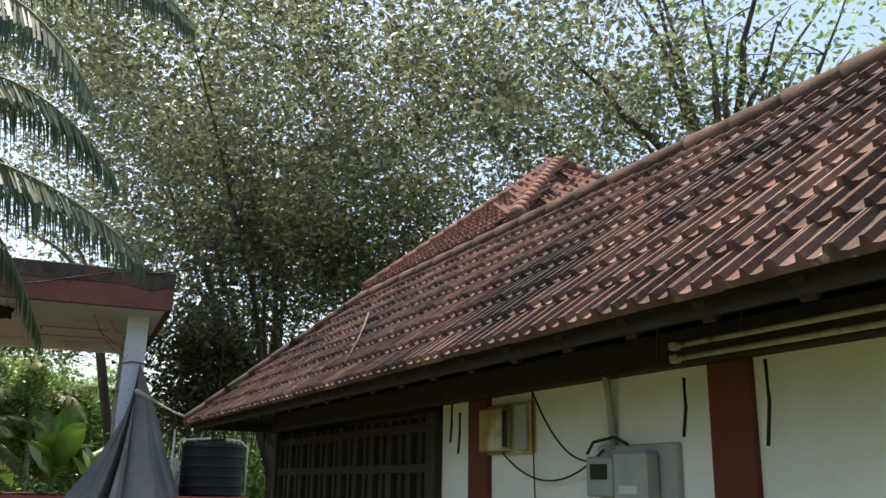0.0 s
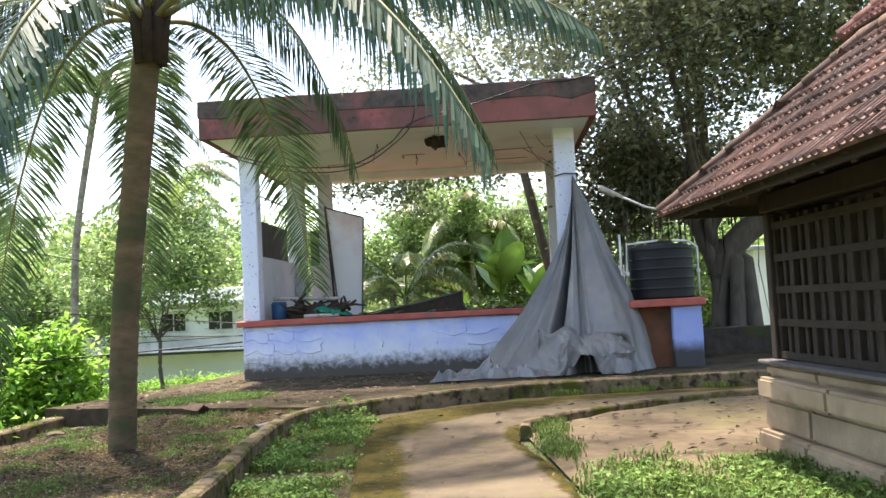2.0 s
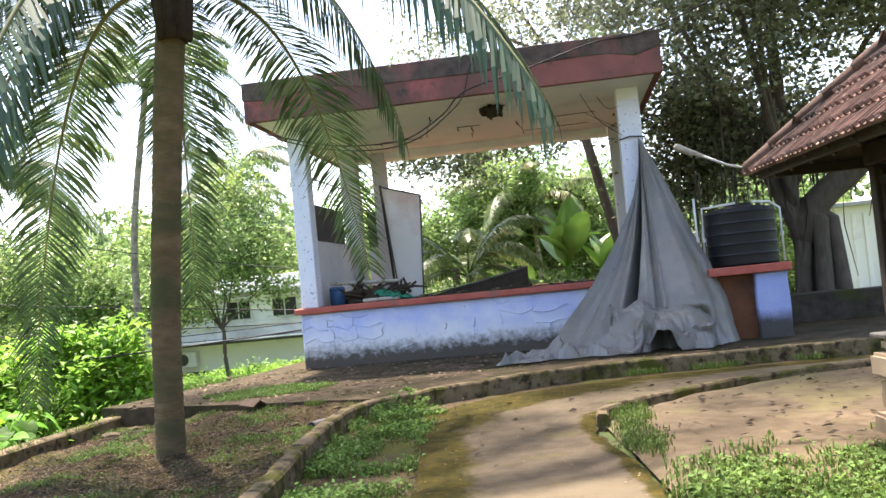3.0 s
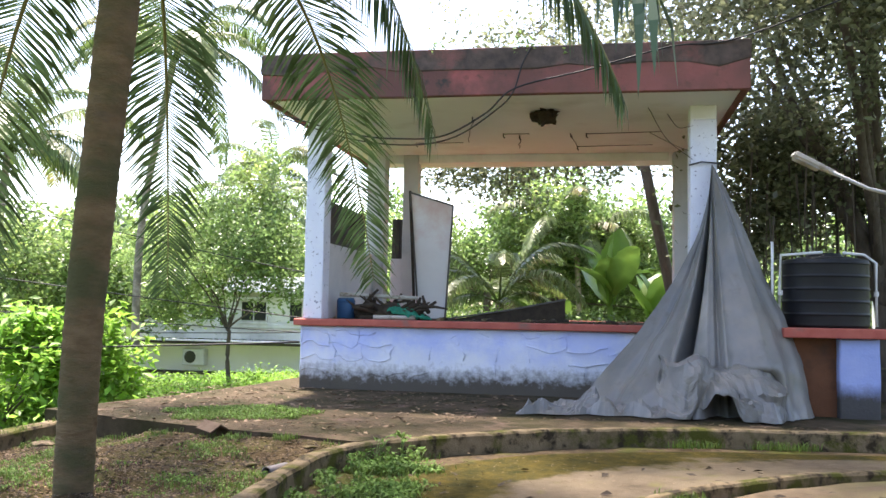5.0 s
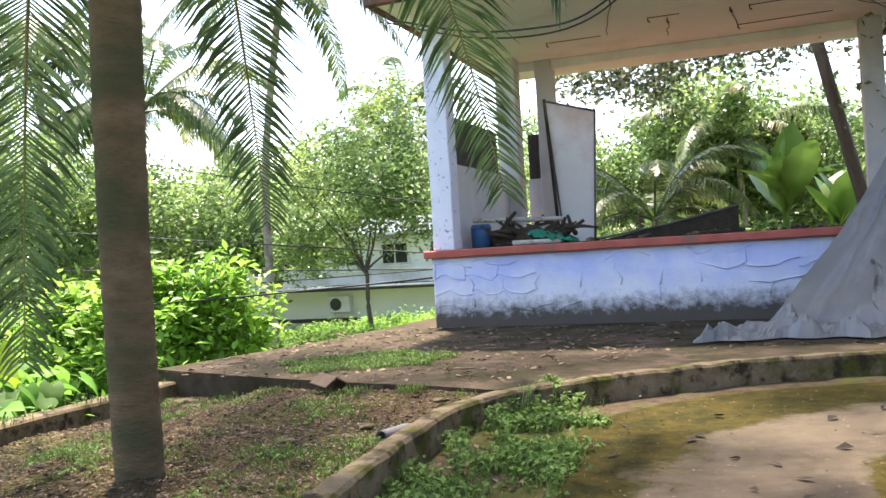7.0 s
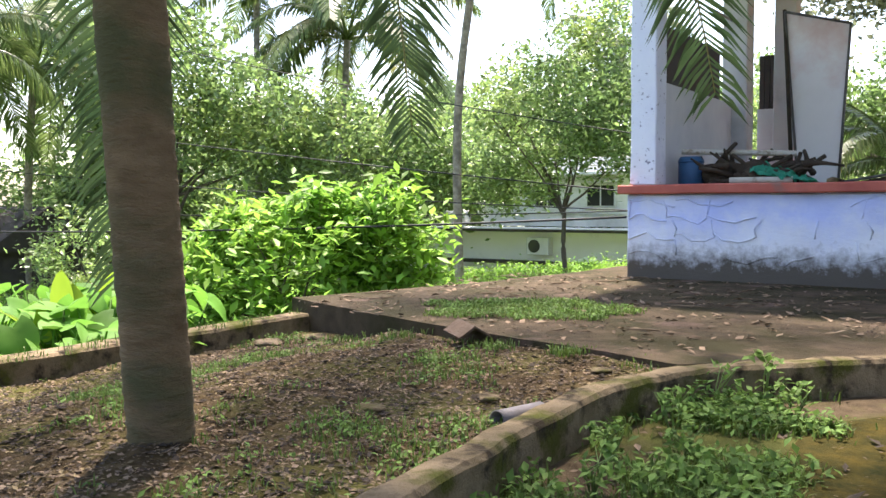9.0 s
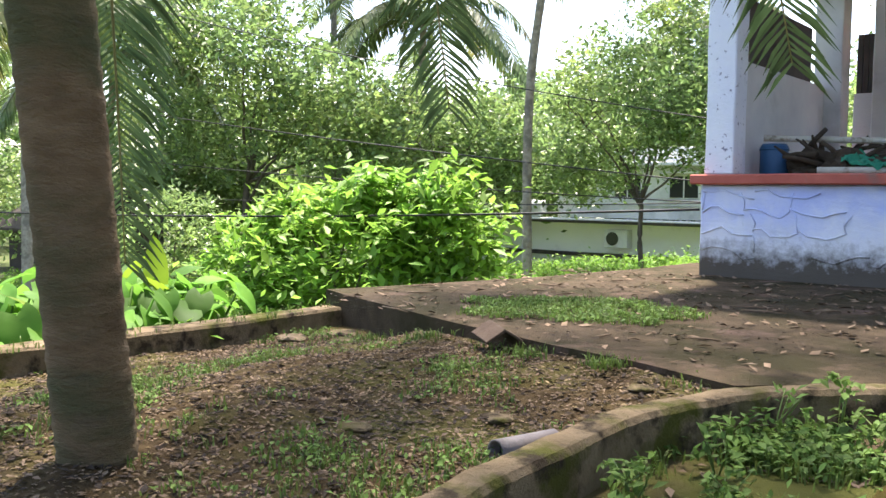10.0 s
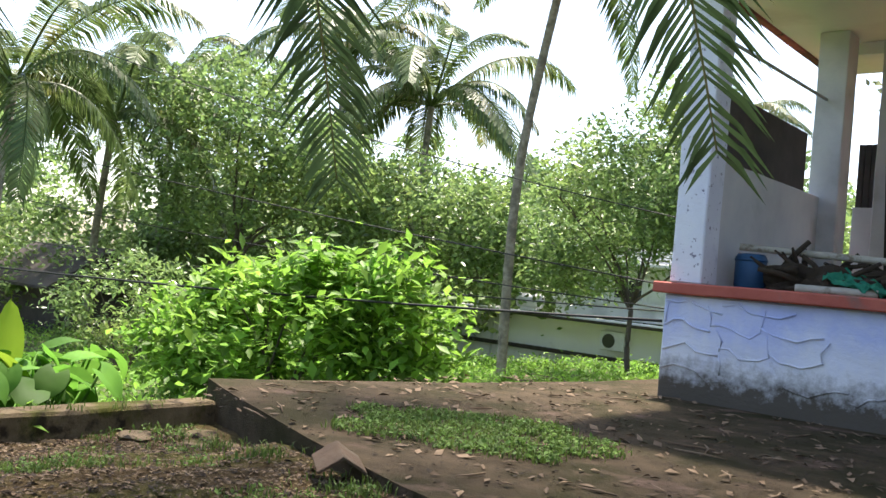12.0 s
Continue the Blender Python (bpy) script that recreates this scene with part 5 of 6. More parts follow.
def slope_tiles(org, yaw, rows, length, keep, pitch, seed):
    """Poses of tiles on a slope: org at the eave, X into the roof before yaw, courses along Y."""
    rng = random.Random(seed)
    out = []
    base = Matrix.Translation(org) @ pose(0, 0, 0, 0, 0, yaw)
    for r in range(rows):
        s = -0.07 + r * 0.255
        for c in range(int(length / 0.215)):
            y = -c * 0.215 - (0.1075 if r % 2 else 0.0)
            x = s * math.cos(radians(pitch))
            if not keep(x, y):
                continue
            m = base @ Matrix.Translation((x, y, s * math.sin(radians(pitch)) + 0.02)) @ pose(0, 0, 0, 0, -pitch + 7.0 + rng.uniform(-.5, .5), rng.uniform(-.6, .6)) @ Matrix.Translation((rng.uniform(-.007, .007), 0, rng.uniform(0, .004)))
            out.append((y, m))
    return out


def roof():
    ts = slope_tiles((0, 0, 2.14), 0, 8, 17.2, lambda x, y: y < -x - 0.05, PITCH, 1)
    near = [m for y, m in ts if -8.9 < y < -2.4]
    rest = [m for y, m in ts if not -8.9 < y < -2.4]
    for m in near[:300]:
        ob = new("roof_tile", TILE_ME)
        ob.parent = hall
        ob.matrix_basis = m
    joined_tiles("roof_tiles_rest", near[300:] + rest, M["tile_far"], hall, "weathered ribbed clay tiles")
    ts = slope_tiles((2 * RX_, 0, 2.14), -90, 8, 2 * RX_ + 0.15, lambda x, y: -y > x + 0.16 and -y < 2 * RX_ - 0.16 - x, PITCH, 2)
    joined_tiles("roof_tiles_hip", [m for _, m in ts], M["tile_far"], hall, "weathered ribbed clay tiles on the hip end")
    # ridge and hip cappings
    def caps(a, b, n):
        a, b = Vector(a), Vector(b)
        for i in range(n):
            p, q = a.lerp(b, i / n), a.lerp(b, (i + 1.12) / n)
            V, F = tube_mesh([p, q], [0.068, 0.058], 10)
            raw("ridge_tile", V, F, M["ridge"], hall, smooth=True)
    caps((-0.03, 0.02, 2.15), (RX_, -RX_, RZ_ + 0.03), 8)
    caps((2 * RX_ + 0.03, 0.02, 2.15), (RX_, -RX_, RZ_ + 0.03), 8)
    caps((RX_, -RX_, RZ_ + 0.03), (RX_, RE_, RZ_ + 0.03), 44)
    # small higher roof behind the ridge
    A = Vector((11.43, -9.6, 5.75))
    up = thing("inner_shrine_roof", Matrix.Translation(A) @ pose(0, 0, 0, 0, 0, 5.05), "small newer red-tiled pyramid roof rising behind the hall", "roof")
    h = 1.6
    half = h / math.tan(radians(40))
    raw("roof_deck", [(0, 0, -0.04), (-half, -half, -h), (half, -half, -h), (half, half, -h), (-half, half, -h)], [(0, 1, 2), (0, 2, 3), (0, 3, 4), (0, 4, 1), (1, 4, 3, 2)], M["dark_wood"], up)
    for yaw, org in ((0, (-half, half, -h)), (90, (-half, -half, -h))):
        ts = slope_tiles(org, yaw, 10, 2 * half, lambda x, y: -y > x and -y < 2 * half - x, 40, 5 + yaw)
        joined_tiles("roof_tiles", [m for _, m in ts], M["tile_red"], up, "newer red clay tiles")
    for sx, sy in ((-1, -1), (1, -1), (-1, 1)):
        for i in range(14):
            p, q = Vector((0, 0, 0)).lerp(Vector((sx * half, sy * half, -h)), i / 14), Vector((0, 0, 0)).lerp(Vector((sx * half, sy * half, -h)), (i + 1.1) / 14)
            V, F = tube_mesh([q, p], [0.10, 0.085], 8)
            raw("ridge_tile", V, F, M["tile_red"], up, smooth=True)
    for sx in (-1, 1):
        part("shrine_wall", box_bm(-1.3, 1.3, -1.3, 1.3, -6.0, -h - 0.1) if sx < 0 else box_bm(-1.4, 1.4, -1.4, 1.4, -h - 0.1, -h), M["white_wall"] if sx < 0 else M["dark_wood"], up)


roof()


# ---- fittings on the hall wall ----
def on_hall(name, label, category):
    return thing(name, HALL, label, category)


def fittings():
    t = on_hall("fuse_box", "rusty yellow open fuse box fixed to the wall", "fuse box")
    part("back_board", box_bm(0.925, 0.965, -5.46, -4.93, 1.68, 2.0, 0.005), M["rust_box"], t)
    part("case", box_bm(0.85, 0.925, -5.24, -4.95, 1.70, 1.97, 0.008), M["rust_box"], t)
    part("door_gap", box_bm(0.846, 0.852, -5.30, -5.25, 1.72, 1.95), M["wire"], t)
    part("side_plate", box_bm(0.9, 0.925, -5.44, -5.31, 1.7, 1.98, 0.004), M["metal_grey"], t, "pale grey side plate")
    t = on_hall("meter_board", "grey electricity meters on a wall board", "meter")
    part("board", box_bm(0.93, 0.966, -6.74, -6.12, 1.10, 1.70, 0.006), M["metal_grey"], t)
    part("meter", box_bm(0.84, 0.93, -6.34, -6.12, 1.43, 1.64, 0.012), M["metal_grey"], t)
    part("meter_window", box_bm(0.834, 0.842, -6.31, -6.17, 1.52, 1.6), M["window_dark"], t)
    part("meter", box_bm(0.83, 0.93, -6.62, -6.36, 1.40, 1.66, 0.015), M["metal_grey"], t)
    part("meter_dial", box_bm(0.824, 0.832, -6.56, -6.42, 1.45, 1.49), M["pvc"], t)
    part("terminal_box", box_bm(0.86, 0.93, -6.38, -6.17, 1.2, 1.38, 0.01), M["metal_grey"], t)
    for k in range(5):
        part("terminal_slot", box_bm(0.855, 0.861, -6.35 + k * 0.033, -6.335 + k * 0.033, 1.23, 1.35), M["wire"], t)
    part("breaker", box_bm(0.87, 0.93, -6.6, -6.46, 1.18, 1.38, 0.008), M["pvc"], t)
    part("breaker_switch", box_bm(0.862, 0.872, -6.56, -6.50, 1.27, 1.31), M["wire"], t)
    t = on_hall("conduit", "grey cable conduit running down the wall", "conduit")
    tube("pipe", [(0.9, -6.24, 2.1), (0.925, -6.24, 1.95), (0.94, -6.25, 1.68)], 0.022, M["metal_grey"], t)
    t = on_hall("hanging_cable", "black cables looped along the wall", "cable")
    tube("cable", sag((0.91, -5.15, 1.69), (0.91, -6.2, 1.68), 0.17), 0.006, M["wire"], t, 6)
    tube("cable", sag((0.90, -5.52, 2.05), (0.91, -6.05, 1.62), 0.10), 0.006, M["wire"], t, 6)
    tube("cable", [(0.91, -6.05, 1.66), (0.9, -6.12, 1.72), (0.9, -6.3, 1.74), (0.91, -6.4, 1.70)], 0.009, M["wire"], t, 6)
    t = on_hall("pendant_switch", "black pendant switch on a long cord", "switch")
    tube("cord", [(0.9, -5.52, 2.05), (0.9, -5.53, 1.6), (0.9, -5.55, 1.25)], 0.005, M["wire"], t, 6)
    tube("body", [(0.9, -5.55, 1.26), (0.9, -5.55, 1.2), (0.9, -5.55, 1.19), (0.9, -5.55, 1.165)], [0.012, 0.018, 0.055, 0.05], M["wire"], t, 12)
    for k, (y, z0, z1) in enumerate(((-4.31, 2.03, 1.68), (-4.48, 2.05, 1.78), (-4.6, 1.98, 1.70), (-7.36, 2.03, 1.66), (-6.85, 2.0, 1.72), (-8.0, 2.02, 1.7))):
        t = on_hall("loose_wire", "short loose black wire hanging from the eaves", "wire")
        tube("strand", [(0.9, y, z0), (0.89, y - 0.015, (z0 + z1) / 2), (0.9, y + 0.02, z1)], 0.009, M["wire"], t, 5)
    t = on_hall("tube_light", "dusty fluorescent tube fittings under the eaves", "lamp")
    for dz in (0.0, 0.06):
        tube("tube", [(0.72, -7.02, 2.06 + dz), (0.72, -8.25, 2.06 + dz)], 0.013, M["lamp_paint"], t, 8)
        part("end_cap", box_bm(0.698, 0.742, -7.02, -6.97, 2.04 + dz, 2.08 + dz, 0.008), M["metal_grey"], t)
    for y in (-6.87, -7.4, -8.1):
        tube("hanger", [(0.72, y, 2.05), (0.74, y, 2.3), (0.8, y, 2.75)], 0.008, M["wire"], t, 5)
    t = on_hall("loose_stick", "thin dry stick lying on the roof tiles", "stick")
    tube("stick", [(0.72, -3.3, 2.9), (0.4, -3.9, 2.58), (0.05, -4.5, 2.27)], [0.008, 0.007, 0.004], M["grey_wood"], t, 5)
    # lamp on a bracket at the corner of the eaves
    t = thing("street_lamp", None, "old tubular lamp on a pipe bracket at the eaves", "lamp")
    tube("bracket", [(7.25, -8.75, 2.13), (7.1, -8.65, 2.18), (6.88, -8.6, 2.25), (6.66, -8.6, 2.36)], 0.012, M["metal_grey"], t, 8)
    bm = box_bm(-0.165, 0.165, -0.05, 0.05, -0.024, 0.022, 0.012, seg=2)
    for v in bm.verts:
        k = smooth((v.co.x - 0.02) / 0.15)
        v.co.y *= 1 - 0.62 * k
        v.co.z = v.co.z * (1 - 0.45 * k)
    h = part("lamp_head", bm, M["lamp_paint"], t, "weathered white lamp housing")
    h.matrix_basis = pose(6.56, -8.59, 2.415, 0, 26, 3)
    bm = box_bm(-0.15, 0.03, -0.038, 0.038, -0.034, -0.022, 0.006)
    h = part("diffuser", bm, M["metal_grey"], t)
    h.matrix_basis = pose(6.56, -8.59, 2.415, 0, 26, 3)


fittings()


# ---- things on the stage ----
def stage_clutter():
    t = thing("plastic_drum", Matrix.Translation((0.6, 0.75, 1.2)), "blue plastic drum lying in the stage corner", "drum")
    tube("body", [(0, 0, 0), (0, 0, 0.03), (0, 0, 0.34), (0, 0, 0.38)], [0.15, 0.165, 0.165, 0.14], M["blue_drum"], t, 20)
    tube("rim", [(0, 0, 0.30), (0, 0, 0.325)], 0.172, M["blue_drum"], t, 20)
    t = thing("plastic_pipe", None, "pale plastic drain pipe resting on the clutter", "pipe")

    def hollow(name, a, b, r, parent):
        V, F = tube_mesh([a, b], r, 16, cap=False)
        v2, f2 = tube_mesh([a, b], r * 0.86, 16, cap=False)
        o = len(V)
        F += [tuple(i + o for i in f[::-1]) for f in f2] + [(k, o + k, o + (k + 1) % 16, (k + 1) % 16) for k in range(16)]
        raw(name, V + v2, F, M["lamp_paint"], parent, smooth=True)
    hollow("barrel", (0.52, 0.6, 1.645), (1.85, 1.15, 1.60), 0.038, t)
    t = thing("plastic_pipe", None, "short pale plastic pipe lying on the ledge", "pipe")
    hollow("barrel", (1.22, 0.35, 1.245), (1.95, 0.5, 1.245), 0.04, t)
    rng = random.Random(4)
    t = thing("timber_heap", None, "heap of dark broken branches and sticks on the stage", "debris")
    for k in range(46):
        a = Vector((rng.uniform(0.9, 2.1), rng.uniform(0.5, 1.5), 1.2 + rng.uniform(0.02, 0.25)))
        d = Vector((rng.uniform(-.5, .5), rng.uniform(-.3, .3), rng.uniform(-.05, .32)))
        tube("stick", [a, a + d * 0.5 + Vector((0, 0, .02)), a + d], [rng.uniform(.02, .05), 0.03, rng.uniform(.012, .03)], M["coir"], t, 6)
    bm = bmesh.new()
    bmesh.ops.create_icosphere(bm, subdivisions=4, radius=1)
    for v in bm.verts:
        n = v.co.normalized()
        v.co = Vector((n.x * 0.6, n.y * 0.45, max(n.z, 0) * 0.27)) * (1 + 0.5 * noise.noise(n * 3.2)) + Vector((1.35, 0.95, 1.2))
    part("mound", bm, M["coir"], t)
    t = thing("shade_net", None, "crumpled green shade net over the sticks", "net")
    V, n = [], 26
    for j in range(n):
        for i in range(n):
            u, v = i / (n - 1), j / (n - 1)
            x, y = 1.45 + 0.75 * u, 0.42 + 0.35 * v
            V.append((x + 0.03 * noise.noise(Vector((u * 7, v * 7, 0))), y, 1.22 + 0.30 * (1 - u) * (0.4 + 0.6 * v) + 0.09 * noise.noise(Vector((u * 9, v * 6, 3)))))
    raw("net", V, [(j * n + i, j * n + i + 1, (j + 1) * n + i + 1, (j + 1) * n + i) for j in range(n - 1) for i in range(n - 1)], M["green_net"], t)
    t = thing("timber_plank", None, "dark weathered plank propped on the stage floor", "plank")
    bm = bmesh.new()
    vs = [bm.verts.new(c) for c in ((2.35, 1.5, 1.2), (4.55, 1.5, 1.2), (4.55, 1.5, 1.62), (3.5, 1.5, 1.40))]
    f = bm.faces.new(vs)
    r = bmesh.ops.extrude_face_region(bm, geom=[f])
    for v in r["geom"]:
        if isinstance(v, bmesh.types.BMVert):
            v.co.y += 0.05
    bmesh.ops.recalc_face_normals(bm, faces=bm.faces[:])
    part("board", bm, M["coir"], t)
    tube("edge", [(2.3, 1.49, 1.22), (3.5, 1.49, 1.41), (4.56, 1.49, 1.63)], 0.02, M["grey_wood"], t, 6)
    t = thing("rubble", None, "broken bricks and rubbish along the stage ledge", "rubble")
    for k in range(34):
        x, y = rng.uniform(1.6, 5.8), rng.uniform(0.2, 1.2)
        s = rng.uniform(0.02, 0.06)
        bm = bmesh.new()
        bmesh.ops.create_icosphere(bm, subdivisions=1, radius=s, matrix=Matrix.Translation((x, y, 1.2 + s * 0.5)) @ Matrix.Diagonal((1.5, 1, 0.8, 1)))
        part("fragment", rough_up(bm, s * 0.4, 20), M["coir"] if k % 3 else M["kerb"], t)


stage_clutter()
for k, (x, n) in enumerate(((2.5, 26), (3.95, 46), (4.6, 18), (6.3, 30))):
    t = thing("parapet_weed", Matrix.Translation((x, -1.06, 5.58)), "small weed rooted in the mouldy parapet top", "weed", "weeds on the stage parapet")
    rng = np.random.default_rng(300 + k)
    tube("stem", [(0, 0, -0.02), (0.02, -0.03, 0.10), (0.05, -0.08, 0.16)], [0.006, 0.005, 0.003], M["leaf_mid"], t, 5)
    leaf_mesh("foliage", rng.normal(size=(n, 3)) * np.array((0.13, 0.05, 0.08)) + np.array((0.0, -0.05, 0.08)), 0.08, M["leaf_mid"], t, 310 + k, 1.8)
t = thing("overhead_cable", None, "black service cables slung along the stage roof edge", "cable")
tube("cable", spline([(0.0, -1.2, 4.55), (1.2, -1.25, 4.2), (2.1, -1.3, 4.1), (2.75, -1.3, 4.15), (3.4, -1.3, 4.5), (3.85, -1.3, 4.88), (5.0, -1.3, 5.15), (6.2, -1.3, 5.46), (7.3, -1.25, 5.6), (9.5, -3.0, 6.0)], 6), 0.014, M["wire"], t, 6)
tube("cable", spline([(0.0, -1.2, 4.5), (1.2, -1.25, 4.12), (2.2, -1.3, 4.0), (2.9, -1.3, 4.12), (3.5, -1.3, 4.5), (3.8, -1.3, 4.8), (3.95, -1.22, 5.3), (4.1, -1.12, 5.62)], 6), 0.012, M["wire"], t, 6)
for i, (a, b, d, r) in enumerate((((-20, -4.36, 0.62), (-0.02, 0.03, 0.78), 0.2, 0.016), ((-24, 3, 3.95), (0.3, 5, 0.95), 0.15, 0.014), ((-26, 3.5, 2.4), (0.0, 5, 0.75), 0.2, 0.012), ((-26, 4, 1.0), (-0.5, 4.5, 0.85), 0.25, 0.012), ((-18, 2, 6.2), (0.2, 4.5, 1.9), 0.3, 0.011))):
    t = thing("power_line", None, "thin overhead line strung across the garden", "cable", "overhead lines across the garden")
    tube("line", sag(a, b, d, 20), r, M["wire"], t, 5)


# ---- houses beyond ----
def far_house():
    t = thing("white_house", Matrix.Translation((0, 17.7, 0)), "white rendered house with dark windows among the trees", "house")
    part("lower_wall", box_bm(-21, -4, 0, 6, -3, -0.08), M["building"], t)
    part("sunshade", box_bm(-21.2, -3.8, -0.6, 0.0, -0.06, 0.06, 0.02), M["building"], t, "projecting concrete sunshade")
    part("sunshade_edge", box_bm(-21.22, -3.78, -0.64, -0.602, -0.10, 0.0, 0.01), M["black_damp"], t, "mould-dark lip of the sunshade")
    part("plinth_ledge", box_bm(-21, -4, -0.3, 0.0, -1.3, -1.17, 0.02), M["black_damp"], t, "mould-blackened ledge")
    part("upper_wall", box_bm(-13.2, -4.5, 0.4, 6, 0.08, 1.92), M["building"], t)
    part("floor_band", box_bm(-13.3, -4.4, 0.3, 0.4, 0.55, 0.72, 0.01), M["building"], t)
    part("roof_slab", box_bm(-13.5, -4.1, -0.3, 6.3, 1.92, 2.05, 0.02), M["building"], t)
    part("parapet", box_bm(-13.3, -4.3, 0.1, 0.25, 2.07, 2.55, 0.02), M["building"], t, "white roof parapet")
    for x in (-12.5, -10.3, -8.2, -6.2):
        w = part("window", box_bm(x - 0.56, x + 0.56, 0.33, 0.4, 0.78, 1.62, 0.01), M["building"], t)
        part("pane", box_bm(x - 0.5, x - 0.03, 0.31, 0.328, 0.84, 1.56), M["window_dark"], w)
        part("pane", box_bm(x + 0.03, x + 0.5, 0.31, 0.328, 0.84, 1.56), M["window_dark"], w)
        part("sill", box_bm(x - 0.62, x + 0.62, 0.24, 0.33, 0.70, 0.77, 0.01), M["building"], w)
        part("canopy", box_bm(x - 0.75, x + 0.75, 0.0, 0.39, 1.66, 1.74, 0.01), M["building"], w)
    for x in (-18.4, -15.6):
        tube("rain_pipe", [(x, -0.05, -2.2), (x, -0.05, -0.1)], 0.05, M["pvc"], t, 8)
    t = thing("air_conditioner", Matrix.Translation((-10.35, 17.49, -0.62)), "outdoor air-conditioner unit on the house wall", "air conditioner")
    part("case", box_bm(-0.45, 0.45, -0.18, 0.2, -0.32, 0.32, 0.02), M["pvc"], t)
    V, F = tube_mesh([(-0.12, -0.19, 0), (-0.12, -0.2, 0)], 0.24, 18)
    raw("fan_grille", V, F, M["window_dark"], t)
    t = thing("rooftop_drum", Matrix.Translation((-13.9, 17.5, 0.53)), "white cylinder tank lying on the sunshade", "tank")
    tube("body", [(-0.5, 0, -0.1), (-0.45, 0, -0.1), (0.45, 0, -0.1), (0.5, 0, -0.1)], [0.2, 0.27, 0.27, 0.2], M["pvc"], t, 16)
    part("support", box_bm(-0.35, 0.35, -0.12, 0.12, -0.45, -0.3, 0.02), M["building"], t)
    t = thing("white_outbuilding", Matrix.Translation((0, 14, 0)), "white outbuilding with a ribbed wall behind the old tree", "building")
    part("wall", box_bm(14.6, 24, 0, 4, -0.5, 2.75), M["building"], t)
    for k in range(24):
        part("rib", box_bm(14.7 + k * 0.38, 14.82 + k * 0.38, -0.06, 0.0, 0.0, 2.5, 0.01), M["building"], t)
    part("roof", box_bm(14.3, 24.3, -0.4, 4.3, 2.75, 2.9, 0.02), M["metal_grey"], t)
    t = thing("ribbed_shed", Matrix.Translation((8.2, 9.5, 0)), "pale ribbed sheet shed beyond the tank", "shed")
    part("wall", box_bm(-0.6, 1.2, 0, 1.5, -0.5, 2.3), M["building"], t)
    for k in range(14):
        part("slat", box_bm(-0.6, 1.2, -0.04, 0.0, 0.5 + k * 0.13, 0.58 + k * 0.13, 0.008), M["building"], t)
    t = thing("tiled_hut", Matrix.Translation((-26.5, 5.0, -0.6)), "dark low hut with a brown roof among the palms", "hut")
    part("wall", box_bm(-2.6, 2.6, 0, 3, -2.2, 0.2), M["brown_sheet"], t)
    raw("roof", [(-3, -0.6, 0.1), (3, -0.6, 0.1), (3, 1.6, 1.5), (-3, 1.6, 1.5), (-3, 3.8, 0.1), (3, 3.8, 0.1), (-3, -0.6, 0), (3, -0.6, 0), (3, 3.8, 0), (-3, 3.8, 0)], [(0, 1, 2, 3), (3, 2, 5, 4), (0, 3, 4, 9, 6), (1, 7, 8, 5, 2), (0, 6, 7, 1), (4, 5, 8, 9)], M["brown_sheet"], t)


far_house()
sweep_kerb("wall_low", [Vector((9.4 + 0.5 * i, 1.05 + 0.01 * i, 0)) for i in range(18)], 0.25, -0.3, 0.56, M["black_damp"], "low mould-black wall under the old tree", 1.0, 0.012)


# ---- small growth and litter ----
def flat_leaves(name, pts, size, material, label, seed, category="leaf litter"):
    rng = np.random.default_rng(seed)
    p = np.asarray(pts, float)
    n = len(p)
    a = rng.uniform(0, 2 * np.pi, n)
    d = np.stack([np.cos(a), np.sin(a), rng.normal(size=n) * 0.22], 1)
    s = np.stack([-np.sin(a), np.cos(a), rng.normal(size=n) * 0.22], 1)
    L = (size * rng.uniform(0.5, 1.4, n))[:, None]
    W = L * rng.uniform(0.12, 0.32, n)[:, None]
    v = np.empty((n, 4, 3))
    v[:, 0], v[:, 2] = p - d * L / 2, p + d * L / 2
    c = np.array((0, 0, 1.0)) * L * rng.uniform(0.0, 0.16, n)[:, None]
    v[:, 1], v[:, 3] = p + s * W + c, p - s * W + c
    v[:, :, 2] = np.maximum(v[:, :, 2], p[:, None, 2] - 0.004)
    F = [(4 * i, 4 * i + 1, 4 * i + 2, 4 * i + 3) for i in range(n)]
    ob = raw(name, v.reshape(-1, 3).tolist(), F, material)
    return tagged(ob, label, category, kind="stuff")


def in_soil(rng, n, y0=-11.5, y1=-4.3):
    out = []
    while len(out) < n:
        x, y = rng.uniform(-1.7, 2.75), rng.uniform(y0, y1)
        if x > kerb_x(y) - 0.18 or y > -4.95 - (x + 0.1) * 0.27:
            continue
        out.append((x, y, soil_z(x, y) + 0.006))
    return out


